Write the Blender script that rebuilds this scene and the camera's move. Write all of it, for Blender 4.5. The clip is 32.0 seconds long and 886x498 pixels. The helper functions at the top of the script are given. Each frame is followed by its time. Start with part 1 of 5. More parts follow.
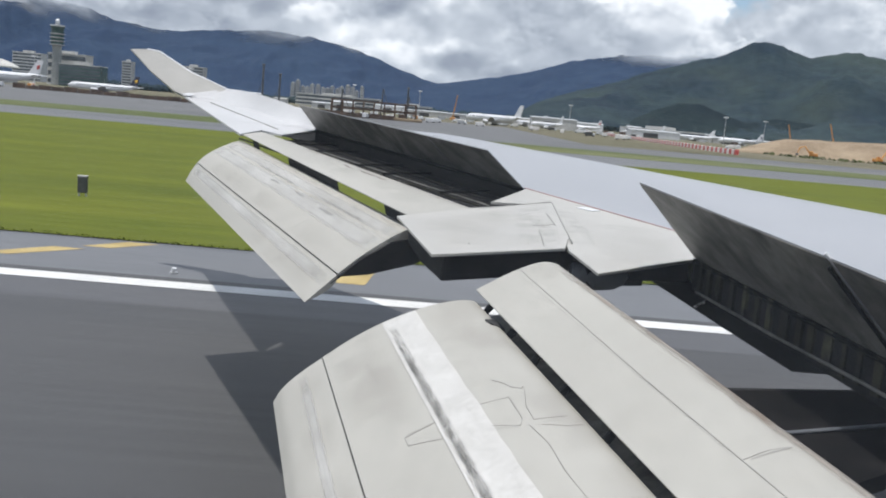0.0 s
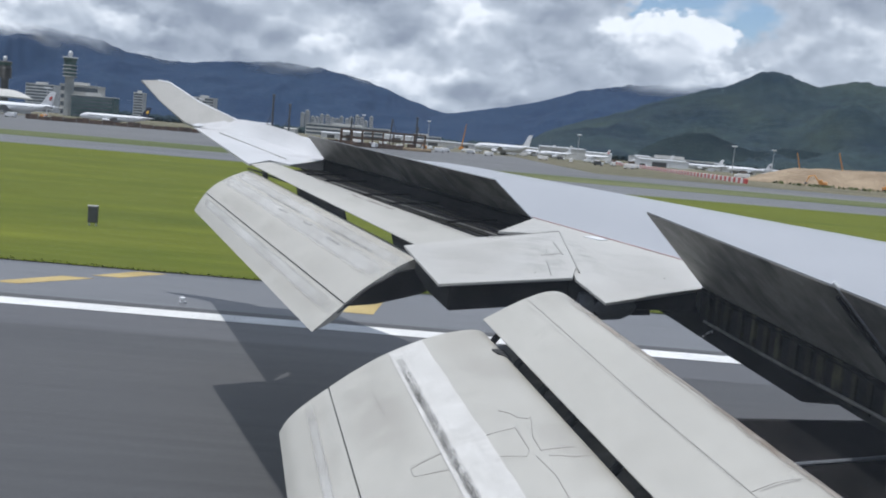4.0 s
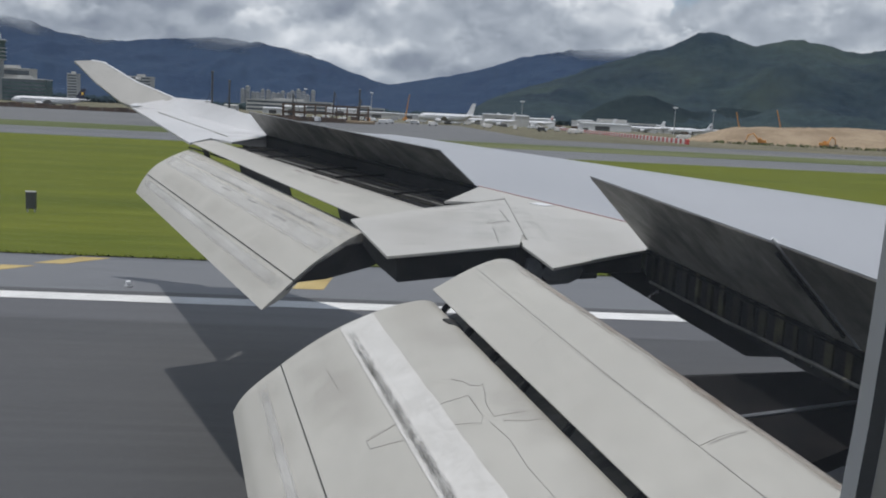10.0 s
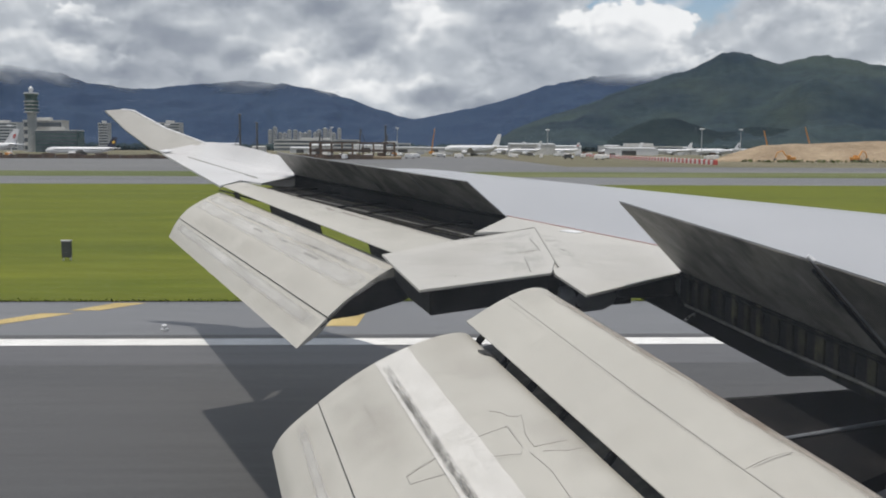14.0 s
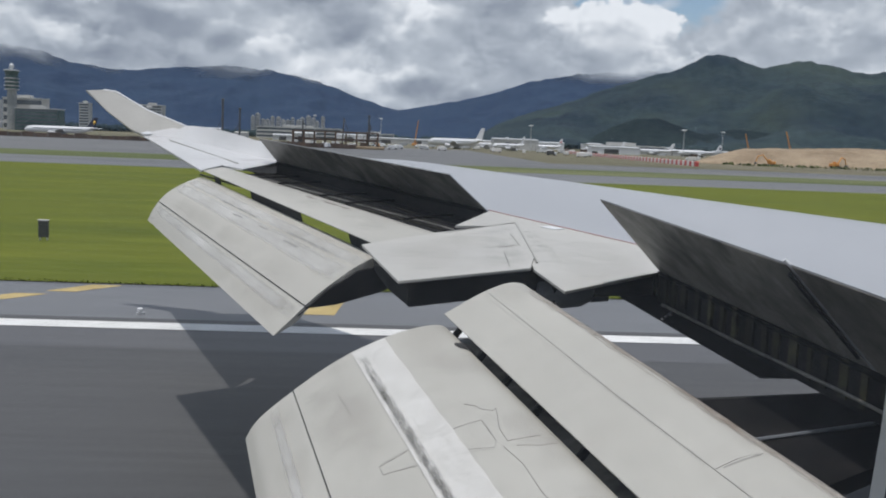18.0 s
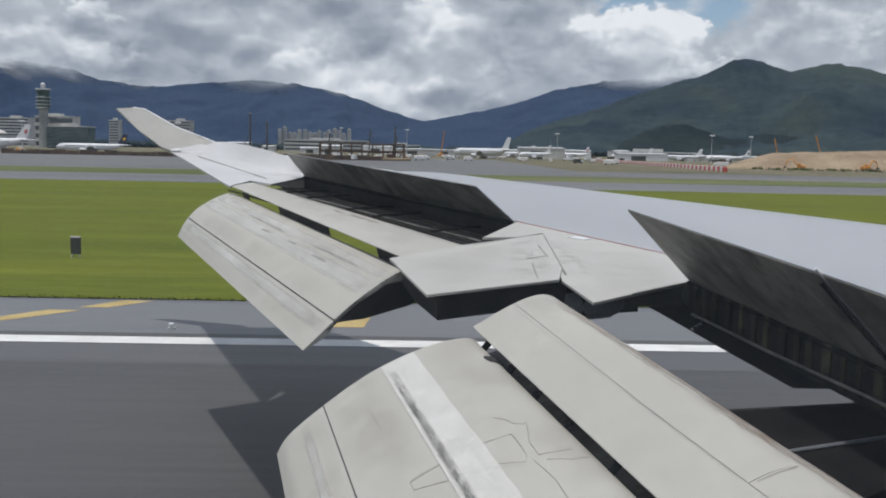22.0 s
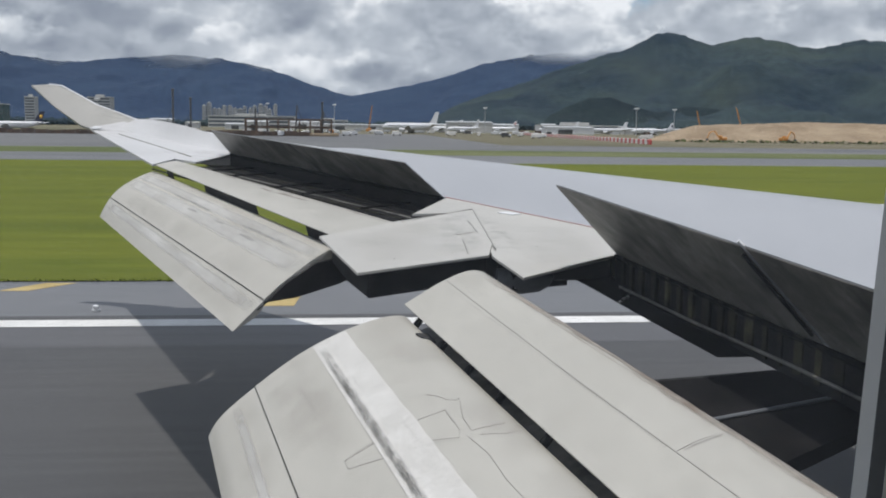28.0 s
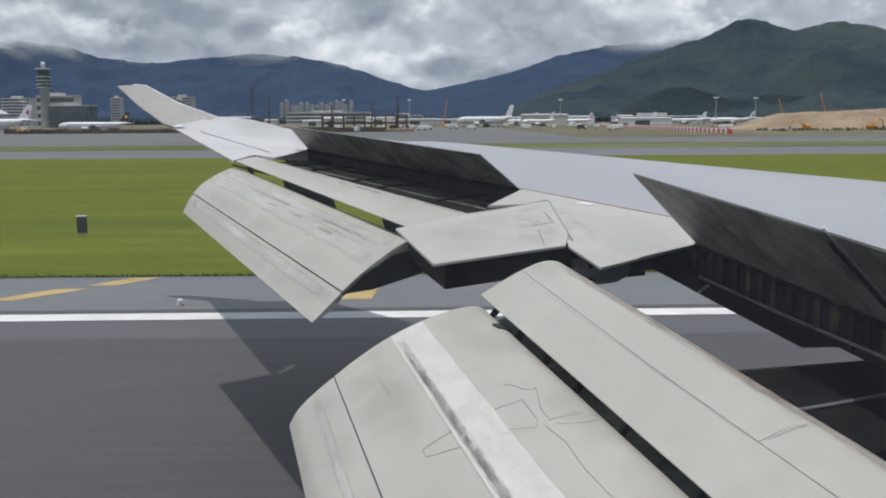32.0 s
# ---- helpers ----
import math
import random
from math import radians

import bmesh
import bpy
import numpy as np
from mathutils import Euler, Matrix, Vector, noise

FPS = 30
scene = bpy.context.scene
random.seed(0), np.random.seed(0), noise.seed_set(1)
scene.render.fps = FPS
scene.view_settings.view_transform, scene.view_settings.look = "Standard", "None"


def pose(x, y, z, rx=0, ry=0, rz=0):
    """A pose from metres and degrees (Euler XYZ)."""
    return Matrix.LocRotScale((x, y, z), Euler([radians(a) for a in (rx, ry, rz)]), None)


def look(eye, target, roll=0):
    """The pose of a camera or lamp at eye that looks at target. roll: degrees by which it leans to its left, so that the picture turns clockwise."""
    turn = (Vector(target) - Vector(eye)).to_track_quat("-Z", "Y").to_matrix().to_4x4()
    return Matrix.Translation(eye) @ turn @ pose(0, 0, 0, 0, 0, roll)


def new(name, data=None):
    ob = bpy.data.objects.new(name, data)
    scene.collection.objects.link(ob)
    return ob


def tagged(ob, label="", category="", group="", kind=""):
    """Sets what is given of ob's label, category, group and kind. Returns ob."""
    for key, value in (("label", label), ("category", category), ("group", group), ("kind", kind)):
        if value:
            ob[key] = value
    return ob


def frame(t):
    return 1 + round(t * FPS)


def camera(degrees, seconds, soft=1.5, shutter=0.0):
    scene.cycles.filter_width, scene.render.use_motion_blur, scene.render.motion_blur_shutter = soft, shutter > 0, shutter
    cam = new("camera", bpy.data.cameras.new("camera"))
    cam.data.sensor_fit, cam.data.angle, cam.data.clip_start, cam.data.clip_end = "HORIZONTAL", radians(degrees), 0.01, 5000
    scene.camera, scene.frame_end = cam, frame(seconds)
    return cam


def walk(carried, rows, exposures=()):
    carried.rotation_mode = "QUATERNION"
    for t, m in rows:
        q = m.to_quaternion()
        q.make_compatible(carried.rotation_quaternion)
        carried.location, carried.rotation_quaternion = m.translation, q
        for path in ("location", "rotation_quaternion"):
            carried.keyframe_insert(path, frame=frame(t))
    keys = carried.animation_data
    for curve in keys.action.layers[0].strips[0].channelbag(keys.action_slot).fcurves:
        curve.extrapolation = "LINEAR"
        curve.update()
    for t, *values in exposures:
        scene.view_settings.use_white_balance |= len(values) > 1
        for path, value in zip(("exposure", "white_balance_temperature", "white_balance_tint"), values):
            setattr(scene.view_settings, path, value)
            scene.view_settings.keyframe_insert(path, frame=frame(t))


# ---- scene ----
# A landing airliner's left wing, seen from a cabin window, beside a runway with grass, aprons and hills.
# x runs forward along the fuselage, y outboard from the window, z up from the runway.
cam = camera(50.2, 32.0, soft=1.9)
ROWS = (
    (0, -0.031, 0.005, 5.683, -0.59, -8.18, -4.96),
    (0.5, -0.038, 0.020, 5.701, -1.04, -8.21, -4.34),
    (1, -0.032, 0.012, 5.693, -0.89, -8.01, -4.34),
    (1.5, -0.065, 0.034, 5.740, -1.22, -8.43, -2.88),
    (2, -0.002, 0.005, 5.708, -1.29, -7.95, -0.25),
    (2.5, -0.046, 0.027, 5.701, -0.78, -6.98, -0.02),
    (3, -0.047, -0.007, 5.675, -0.65, -6.50, -2.15),
    (3.5, -0.010, 0.012, 5.683, -0.14, -6.43, -4.93),
    (5.5, -0.004, 0.020, 5.687, 0.49, -6.59, -3.65),
    (6, -0.008, 0.029, 5.677, -0.10, -6.20, -2.48),
    (6.5, -0.007, 0.024, 5.693, -0.61, -6.00, -1.34),
    (7, -0.008, 0.015, 5.662, -1.23, -5.80, -2.05),
    (7.5, -0.007, 0.016, 5.680, -1.72, -6.56, -2.33),
    (8, -0.007, 0.017, 5.681, -2.11, -7.03, -2.73),
    (8.5, -0.010, 0.022, 5.680, -2.43, -7.44, -2.89),
    (9, -0.011, 0.025, 5.679, -2.48, -7.80, -3.03),
    (9.5, 0.003, 0.016, 5.697, -2.87, -8.31, -2.64),
    (10, 0.007, -0.000, 5.691, -3.44, -7.99, -2.84),
    (10.5, -0.000, -0.009, 5.672, -2.70, -7.95, -2.05),
    (11, 0.000, -0.007, 5.697, -2.52, -7.96, -1.64),
    (11.5, -0.005, 0.001, 5.691, -2.64, -7.38, -1.19),
    (12, -0.004, -0.004, 5.695, -2.90, -6.69, -1.86),
    (12.5, 0.001, -0.010, 5.662, -2.52, -6.00, -1.32),
    (13, -0.006, -0.005, 5.680, -2.10, -5.85, -1.11),
    (13.5, -0.002, -0.015, 5.665, -1.95, -5.96, 0.03),
    (14, 0.001, -0.008, 5.693, -1.88, -6.10, -0.23),
    (14.5, -0.004, 0.001, 5.685, -2.05, -6.16, -1.60),
    (15, -0.005, -0.010, 5.684, -2.66, -6.79, -2.94),
    (15.5, 0.010, -0.016, 5.719, -3.30, -6.87, -2.87),
    (17.5, 0.009, -0.020, 5.699, -3.06, -6.78, -2.73),
    (18, -0.002, -0.011, 5.691, -2.89, -6.53, -2.23),
    (18.5, -0.002, -0.021, 5.670, -2.77, -6.33, -1.92),
    (19, -0.000, -0.000, 5.700, -2.00, -6.20, -0.90),
    (19.5, 0.000, -0.009, 5.681, -1.50, -5.71, -0.88),
    (20, -0.003, -0.010, 5.706, -1.06, -5.91, -0.92),
    (20.5, 0.003, -0.035, 5.684, -0.91, -5.86, -0.63),
    (21, -0.001, -0.000, 5.739, -0.90, -6.15, -1.08),
    (21.5, 0.003, -0.036, 5.672, -1.14, -5.63, -0.22),
    (22, 0.000, -0.015, 5.725, -1.31, -5.97, -1.16),
    (22.5, 0.000, -0.017, 5.719, -1.72, -6.30, -1.25),
    (23, -0.004, -0.023, 5.711, -1.82, -7.04, -2.17),
    (23.5, -0.005, -0.021, 5.723, -2.01, -7.40, -2.04),
    (24, -0.007, -0.024, 5.714, -2.36, -7.68, -2.20),
    (24.5, -0.007, -0.021, 5.736, -2.55, -8.03, -2.27),
    (25, -0.007, -0.017, 5.735, -2.76, -7.96, -2.54),
    (25.5, -0.010, -0.015, 5.745, -3.07, -8.05, -2.23),
    (27.5, -0.005, 0.016, 5.771, -5.37, -7.75, -1.41),
    (28, -0.004, -0.002, 5.746, -5.63, -7.41, -0.72),
    (28.5, -0.013, 0.008, 5.756, -4.50, -6.79, -0.34),
    (29, -0.004, -0.016, 5.734, -3.16, -6.25, 1.16),
    (29.5, -0.005, -0.020, 5.729, -2.75, -6.26, 1.48),
    (30, 0.000, -0.021, 5.724, -1.84, -6.22, 1.03),
    (30.5, 0.000, -0.026, 5.715, -1.90, -6.09, 1.40),
    (31, -0.003, -0.023, 5.720, -1.85, -6.36, 1.32),
    (31.5, -0.003, -0.026, 5.699, -1.55, -6.95, 0.82),
    (32, -0.005, -0.019, 5.716, -1.14, -7.80, 0.35),
)
# seconds, stops, kelvin, tint
EXPOSURES = (
    (0, 0.08, 6230, 10), (1, 0.07, 6260, 10), (1.6, -0.2, 6080, 10), (2, -0.55, 5810, 10), (2.5, -0.35, 5810, 10), (3, -0.1, 5840, 10), (3.5, -0.05, 5900, 10),
    (5.5, 0.15, 6140, 10), (6, 0.3, 6290, 10), (6.5, 0.05, 6500, 10), (7, -0.13, 6650, 10), (8, -0.45, 6500, 10), (9, -0.22, 6710, 10), (9.5, -0.3, 6380, 10),
    (10, -0.4, 6200, 10), (11, -0.06, 6140, 10), (12, -0.03, 6200, 10), (12.6, 0.02, 6380, 10), (13, 0.0, 6590, 10), (14, -0.14, 6560, 10), (15, -0.2, 6260, 10),
    (18, -0.27, 6200, 10), (20, -0.26, 6260, 10), (22, -0.28, 6260, 10), (24, -0.28, 6380, 10), (28, -0.2, 6290, 10), (29, -0.22, 6260, 10), (31, -0.22, 6230, 10), (32, -0.24, 6260, 10),
)
walk(cam, [(t, pose(x, y, z, 90 + pitch, roll, yaw)) for t, x, y, z, yaw, pitch, roll in ROWS], EXPOSURES)

# ---- light ----
SUN_WAY = Vector((-0.12, -0.14, 1.0)).normalized()
world = bpy.data.worlds.new("world")
scene.world = world
world.use_nodes = True
wn, wl = world.node_tree.nodes, world.node_tree.links
wn.clear()
w_out = wn.new("ShaderNodeOutputWorld")
sky = wn.new("ShaderNodeTexSky")
sky.sky_type = 'NISHITA'
sky.sun_disc = False
sky.sun_elevation = math.asin(SUN_WAY.z)
sky.sun_rotation = math.atan2(SUN_WAY.x, SUN_WAY.y)
bg_sky = wn.new("ShaderNodeBackground")
bg_sky.inputs[1].default_value = 0.12
wl.new(sky.outputs[0], bg_sky.inputs[0])
w_co = wn.new("ShaderNodeTexCoord")
w_map = wn.new("ShaderNodeMapping")
w_map.inputs["Scale"].default_value = (1.0, 1.0, 1.5)
w_map.inputs["Location"].default_value = (3.1, 1.7, 0.55)
wl.new(w_co.outputs["Generated"], w_map.inputs["Vector"])


def world_noise(scale, detail, rough, distortion=0.0):
    n = wn.new("ShaderNodeTexNoise")
    n.inputs["Scale"].default_value = scale
    n.inputs["Detail"].default_value = detail
    n.inputs["Roughness"].default_value = rough
    n.inputs["Distortion"].default_value = distortion
    wl.new(w_map.outputs[0], n.inputs["Vector"])
    return n


def world_ramp(source, stops):
    r = wn.new("ShaderNodeValToRGB")
    e = r.color_ramp.elements
    while len(e) < len(stops):
        e.new(0.5)
    for el, (p, c) in zip(e, stops):
        el.position, el.color = p, (*c, 1)
    wl.new(source, r.inputs[0])
    return r



def sky_way(bearing_deg, lift_deg):
    b, e = radians(bearing_deg), radians(lift_deg)
    return (math.sin(b) * math.cos(e), math.cos(b) * math.cos(e), math.sin(e))


def mad(source, factor, plus):
    m = wn.new("ShaderNodeMath")
    m.operation = 'MULTIPLY_ADD'
    wl.new(source, m.inputs[0])
    m.inputs[1].default_value = factor
    if isinstance(plus, float):
        m.inputs[2].default_value = plus
    else:
        wl.new(plus, m.inputs[2])
    return m.outputs[0]


# each row: bearing, lift, half width and half height in degrees; then how far it darkens, or its tone at head and foot
DARK_BASES = ((-15.1, 6.51, 5.82, 1.88, 0.21), (-10.3, 5.41, 4.11, 1.37, 0.21), (-5.3, 8.02, 3.08, 1.37, 0.23), (6.0, 7.18, 4.45, 1.71, 0.16), (-2.6, 6.21, 3.08, 1.20, 0.18), (25.1, 5.98, 4.11, 1.37, 0.08), (-21.4, 7.75, 3.76, 1.03, 0.07), (3.2, 3.75, 2.05, 0.62, 0.08))
CLOUD_HEADS = ((0.4, 7.70, 2.05, 1.71, 0.74, 0.48), (-7.1, 4.88, 2.91, 1.16, 0.59, 0.46), (-2.9, 3.25, 2.39, 0.89, 0.64, 0.52), (10.9, 7.19, 2.26, 1.57, 0.9, 0.56), (12.8, 6.89, 2.57, 1.64, 0.94, 0.58), (15.3, 7.06, 1.78, 1.37, 0.88, 0.56), (12.4, 5.19, 5.13, 1.23, 0.62, 0.52), (-21.9, 5.04, 3.42, 1.57, 0.6, 0.48), (-18.1, 4.70, 2.74, 0.96, 0.62, 0.5), (-19.3, 6.95, 1.37, 0.75, 0.62, 0.5), (22.0, 6.91, 3.76, 1.71, 0.62, 0.5), (1.5, 3.22, 4.79, 1.23, 0.6, 0.56), (17.1, 4.66, 2.39, 0.96, 0.74, 0.58), (4.9, 4.46, 2.74, 0.89, 0.6, 0.52))
RIFTS = ((13.3, 8.91, 3.08, 0.82), (17.0, 8.10, 1.71, 1.51), (10.9, 9.00, 1.23, 0.55), (15.3, 10.14, 4.45, 1.03))
ruffle = world_noise(21.0, 7, 0.62)
r_shift = wn.new("ShaderNodeVectorMath")
r_shift.operation = 'SUBTRACT'
r_shift.inputs[1].default_value = (0.5, 0.5, 0.5)
wl.new(ruffle.outputs["Color"], r_shift.inputs[0])
fine_ruffle = world_noise(64.0, 5, 0.6)
f_shift = wn.new("ShaderNodeVectorMath")
f_shift.operation = 'SUBTRACT'
f_shift.inputs[1].default_value = (0.5, 0.5, 0.5)
wl.new(fine_ruffle.outputs["Color"], f_shift.inputs[0])
f_way = wn.new("ShaderNodeVectorMath")
f_way.operation = 'MULTIPLY_ADD'
f_way.inputs[1].default_value = (0.026, 0.0, 0.022)
wl.new(f_shift.outputs[0], f_way.inputs[0])
wl.new(w_co.outputs["Generated"], f_way.inputs[2])
ruffled = wn.new("ShaderNodeVectorMath")
ruffled.operation = 'MULTIPLY_ADD'
ruffled.inputs[1].default_value = (0.075, 0.0, 0.055)
wl.new(r_shift.outputs[0], ruffled.inputs[0])
wl.new(f_way.outputs[0], ruffled.inputs[2])


def lobe(bearing_deg, lift_deg, wide, high, inner, outer):
    """One inside a ruffled oval in the sky, nought outside, and the height within it."""
    way = sky_way(bearing_deg, lift_deg)
    d = wn.new("ShaderNodeVectorMath")
    d.operation = 'SUBTRACT'
    d.inputs[1].default_value = way
    wl.new(ruffled.outputs[0], d.inputs[0])
    q = wn.new("ShaderNodeVectorMath")
    q.operation = 'MULTIPLY'
    q.inputs[1].default_value = (1 / (radians(wide) * math.cos(radians(bearing_deg))), 0.6, 1 / radians(high))
    wl.new(d.outputs[0], q.inputs[0])
    n = wn.new("ShaderNodeVectorMath")
    n.operation = 'LENGTH'
    wl.new(q.outputs[0], n.inputs[0])
    z = wn.new("ShaderNodeSeparateXYZ")
    wl.new(q.outputs[0], z.inputs[0])
    return spread(n.outputs["Value"], inner, outer, 1, 0), z.outputs["Z"]


def spread(source, a, b, c, d):
    r = wn.new("ShaderNodeMapRange")
    r.interpolation_type = 'SMOOTHSTEP'
    for k, v in (("From Min", a), ("From Max", b), ("To Min", c), ("To Max", d)):
        r.inputs[k].default_value = v
    wl.new(source, r.inputs["Value"])
    return r.outputs[0]


def pair_math(op, a, b):
    m = wn.new("ShaderNodeMath")
    m.operation = op
    wl.new(a, m.inputs[0])
    wl.new(b, m.inputs[1])
    return m.outputs[0]


def blend(weight, a, b):
    m = wn.new("ShaderNodeMix")
    wl.new(weight, m.inputs[0])
    wl.new(a, m.inputs[2])
    wl.new(b, m.inputs[3])
    return m.outputs[0]


def cloud_mass(offset):
    """Cloud thickness in a direction, looked up a little higher or lower."""
    mv = wn.new("ShaderNodeVectorMath")
    mv.operation = 'ADD'
    mv.inputs[1].default_value = offset
    wl.new(w_map.outputs[0], mv.inputs[0])
    low = wn.new("ShaderNodeTexNoise")
    low.inputs["Scale"].default_value, low.inputs["Detail"].default_value = 5.0, 7
    low.inputs["Roughness"].default_value = 0.58
    wl.new(mv.outputs[0], low.inputs["Vector"])
    # cauliflower heads, their cells bent by the same noise
    push = wn.new("ShaderNodeVectorMath")
    push.operation = 'MULTIPLY_ADD'
    push.inputs[1].default_value = (0.16, 0.16, 0.16)
    wl.new(low.outputs["Color"], push.inputs[0])
    wl.new(mv.outputs[0], push.inputs[2])
    heads = wn.new("ShaderNodeTexVoronoi")
    heads.feature = 'F1'
    heads.inputs["Scale"].default_value, heads.inputs["Detail"].default_value = 8.0, 2.0
    heads.inputs["Roughness"].default_value = 0.45
    wl.new(push.outputs[0], heads.inputs["Vector"])
    return mad(low.outputs["Fac"], 0.8, mad(heads.outputs["Distance"], -0.26, 0.25))


here, above = cloud_mass((0, 0, 0)), cloud_mass((0.0, -0.004, 0.022))
edge = wn.new("ShaderNodeMath")
edge.operation = 'SUBTRACT'
wl.new(here, edge.inputs[0])
wl.new(above, edge.inputs[1])
rough_tone = mad(edge.outputs[0], 2.2, mad(here, -0.55, 0.83))
tone = rough_tone
for b, e, wide, high, deep in DARK_BASES:
    tone = mad(lobe(b, e, wide, high, 0.1, 1.3)[0], -deep, tone)
for b, e, wide, high, top, foot in CLOUD_HEADS:
    inside, lift = lobe(b, e, wide, high, 0.62, 1.06)
    shade = spread(lift, -0.9, 0.75, foot - 0.5, top - 0.5)
    inside = pair_math('MULTIPLY', inside, spread(lift, -1.0, 0.1, 0, 1))
    tone = blend(inside, tone, pair_math('ADD', mad(rough_tone, 1.45, -0.245), shade))
puffs = world_ramp(tone, [(0.10, (0.25, 0.29, 0.355)), (0.36, (0.36, 0.40, 0.465)), (0.60, (0.55, 0.595, 0.65)), (0.92, (0.98, 1.0, 1.02))])
cover = spread(world_noise(13.0, 6, 0.62).outputs["Fac"], 0.22, 0.28, 0, 1)
# unseen cloud break round the high sun, added to cut fill and deepen shadows
w_dir = wn.new("ShaderNodeSeparateXYZ")
wl.new(f_way.outputs[0], w_dir.inputs[0])
cover = pair_math('SUBTRACT', cover, spread(mad(ruffle.outputs["Fac"], 0.35, w_dir.outputs["Z"]), 0.78, 1.0, 0, 1))
for b, e, wide, high in RIFTS:
    cover = pair_math('SUBTRACT', cover, lobe(b, e, wide, high, 0.35, 1.1)[0])
for b, e, wide, high, top, foot in CLOUD_HEADS[3:6]:
    cover = pair_math('MAXIMUM', cover, lobe(b, e, wide, high, 0.75, 1.05)[0])
bg_cloud = wn.new("ShaderNodeBackground")
bg_cloud.inputs[1].default_value = 1.0
wl.new(puffs.outputs[0], bg_cloud.inputs[0])
w_mix = wn.new("ShaderNodeMixShader")
wl.new(cover, w_mix.inputs[0])
wl.new(bg_sky.outputs[0], w_mix.inputs[1])
wl.new(bg_cloud.outputs[0], w_mix.inputs[2])
wl.new(w_mix.outputs[0], w_out.inputs[0])

sun = new("sun", bpy.data.lights.new("sun", 'SUN'))
sun.data.energy = 3.6
sun.data.angle = radians(1.2)
sun.data.color = (1.0, 0.95, 0.88)
sun.matrix_world = look(SUN_WAY * 100, (0, 0, 0))


# ---- materials ----
def surface(name, c1, c2, rough=0.6, coarse=1.0, fine=30.0, metal=0.0, bump=0.0, stretch=(1, 1, 1), contrast=(0.35, 0.65), grain=0.12, gloss_var=0.15, per_object=0.0, spec=0.5, stain=None):
    m = bpy.data.materials.new(name)
    m.use_nodes = True
    n, l = m.node_tree.nodes, m.node_tree.links
    p = n["Principled BSDF"]
    geo = n.new("ShaderNodeNewGeometry")
    mp = n.new("ShaderNodeMapping")
    mp.inputs["Scale"].default_value = stretch
    l.new(geo.outputs["Position"], mp.inputs["Vector"])
    a = n.new("ShaderNodeTexNoise")
    a.inputs["Scale"].default_value, a.inputs["Detail"].default_value = coarse, 6
    a.inputs["Roughness"].default_value = 0.62
    b = n.new("ShaderNodeTexNoise")
    b.inputs["Scale"].default_value, b.inputs["Detail"].default_value = fine, 4
    l.new(mp.outputs[0], a.inputs["Vector"])
    l.new(mp.outputs[0], b.inputs["Vector"])
    r = n.new("ShaderNodeMapRange")
    r.inputs["From Min"].default_value, r.inputs["From Max"].default_value = contrast
    l.new(a.outputs["Fac"], r.inputs["Value"])
    mix = n.new("ShaderNodeMix")
    mix.data_type = 'RGBA'
    mix.inputs[6].default_value, mix.inputs[7].default_value = (*c1, 1), (*c2, 1)
    l.new(r.outputs[0], mix.inputs[0])
    g = n.new("ShaderNodeMix")
    g.data_type, g.blend_type = 'RGBA', 'OVERLAY'
    g.inputs[0].default_value = grain * 2
    l.new(mix.outputs[2], g.inputs[6])
    l.new(b.outputs["Fac"], g.inputs[7])
    last = g.outputs[2]
    if stain:
        colour, s_stretch, amount = stain
        sm = n.new("ShaderNodeMapping")
        sm.inputs["Scale"].default_value = s_stretch
        sm.inputs["Rotation"].default_value = (0, 0, radians(13))
        l.new(geo.outputs["Position"], sm.inputs["Vector"])
        sn = n.new("ShaderNodeTexNoise")
        sn.inputs["Scale"].default_value, sn.inputs["Detail"].default_value = 1.0, 5
        sn.inputs["Roughness"].default_value = 0.6
        l.new(sm.outputs[0], sn.inputs["Vector"])
        sr = n.new("ShaderNodeMapRange")
        sr.inputs["From Min"].default_value, sr.inputs["From Max"].default_value = 0.48, 0.74
        sr.inputs["To Max"].default_value = amount
        l.new(sn.outputs["Fac"], sr.inputs["Value"])
        st = n.new("ShaderNodeMix")
        st.data_type = 'RGBA'
        l.new(sr.outputs[0], st.inputs[0])
        l.new(last, st.inputs[6])
        st.inputs[7].default_value = (*colour, 1)
        last = st.outputs[2]
    if per_object:
        info = n.new("ShaderNodeObjectInfo")
        v = n.new("ShaderNodeMapRange")
        v.inputs["To Min"].default_value, v.inputs["To Max"].default_value = 1 - per_object, 1 + per_object
        l.new(info.outputs["Random"], v.inputs["Value"])
        h = n.new("ShaderNodeHueSaturation")
        l.new(v.outputs[0], h.inputs["Value"])
        l.new(last, h.inputs["Color"])
        last = h.outputs[0]
    l.new(last, p.inputs["Base Color"])
    rr = n.new("ShaderNodeMapRange")
    rr.inputs["To Min"].default_value, rr.inputs["To Max"].default_value = max(0.02, rough - gloss_var), min(1, rough + gloss_var)
    l.new(a.outputs["Fac"], rr.inputs["Value"])
    l.new(rr.outputs[0], p.inputs["Roughness"])
    p.inputs["Metallic"].default_value = metal
    p.inputs["Specular IOR Level"].default_value = spec
    if bump:
        bp = n.new("ShaderNodeBump")
        bp.inputs["Strength"].default_value, bp.inputs["Distance"].default_value = bump, 0.02
        l.new(b.outputs["Fac"], bp.inputs["Height"])
        l.new(bp.outputs[0], p.inputs["Normal"])
    return m


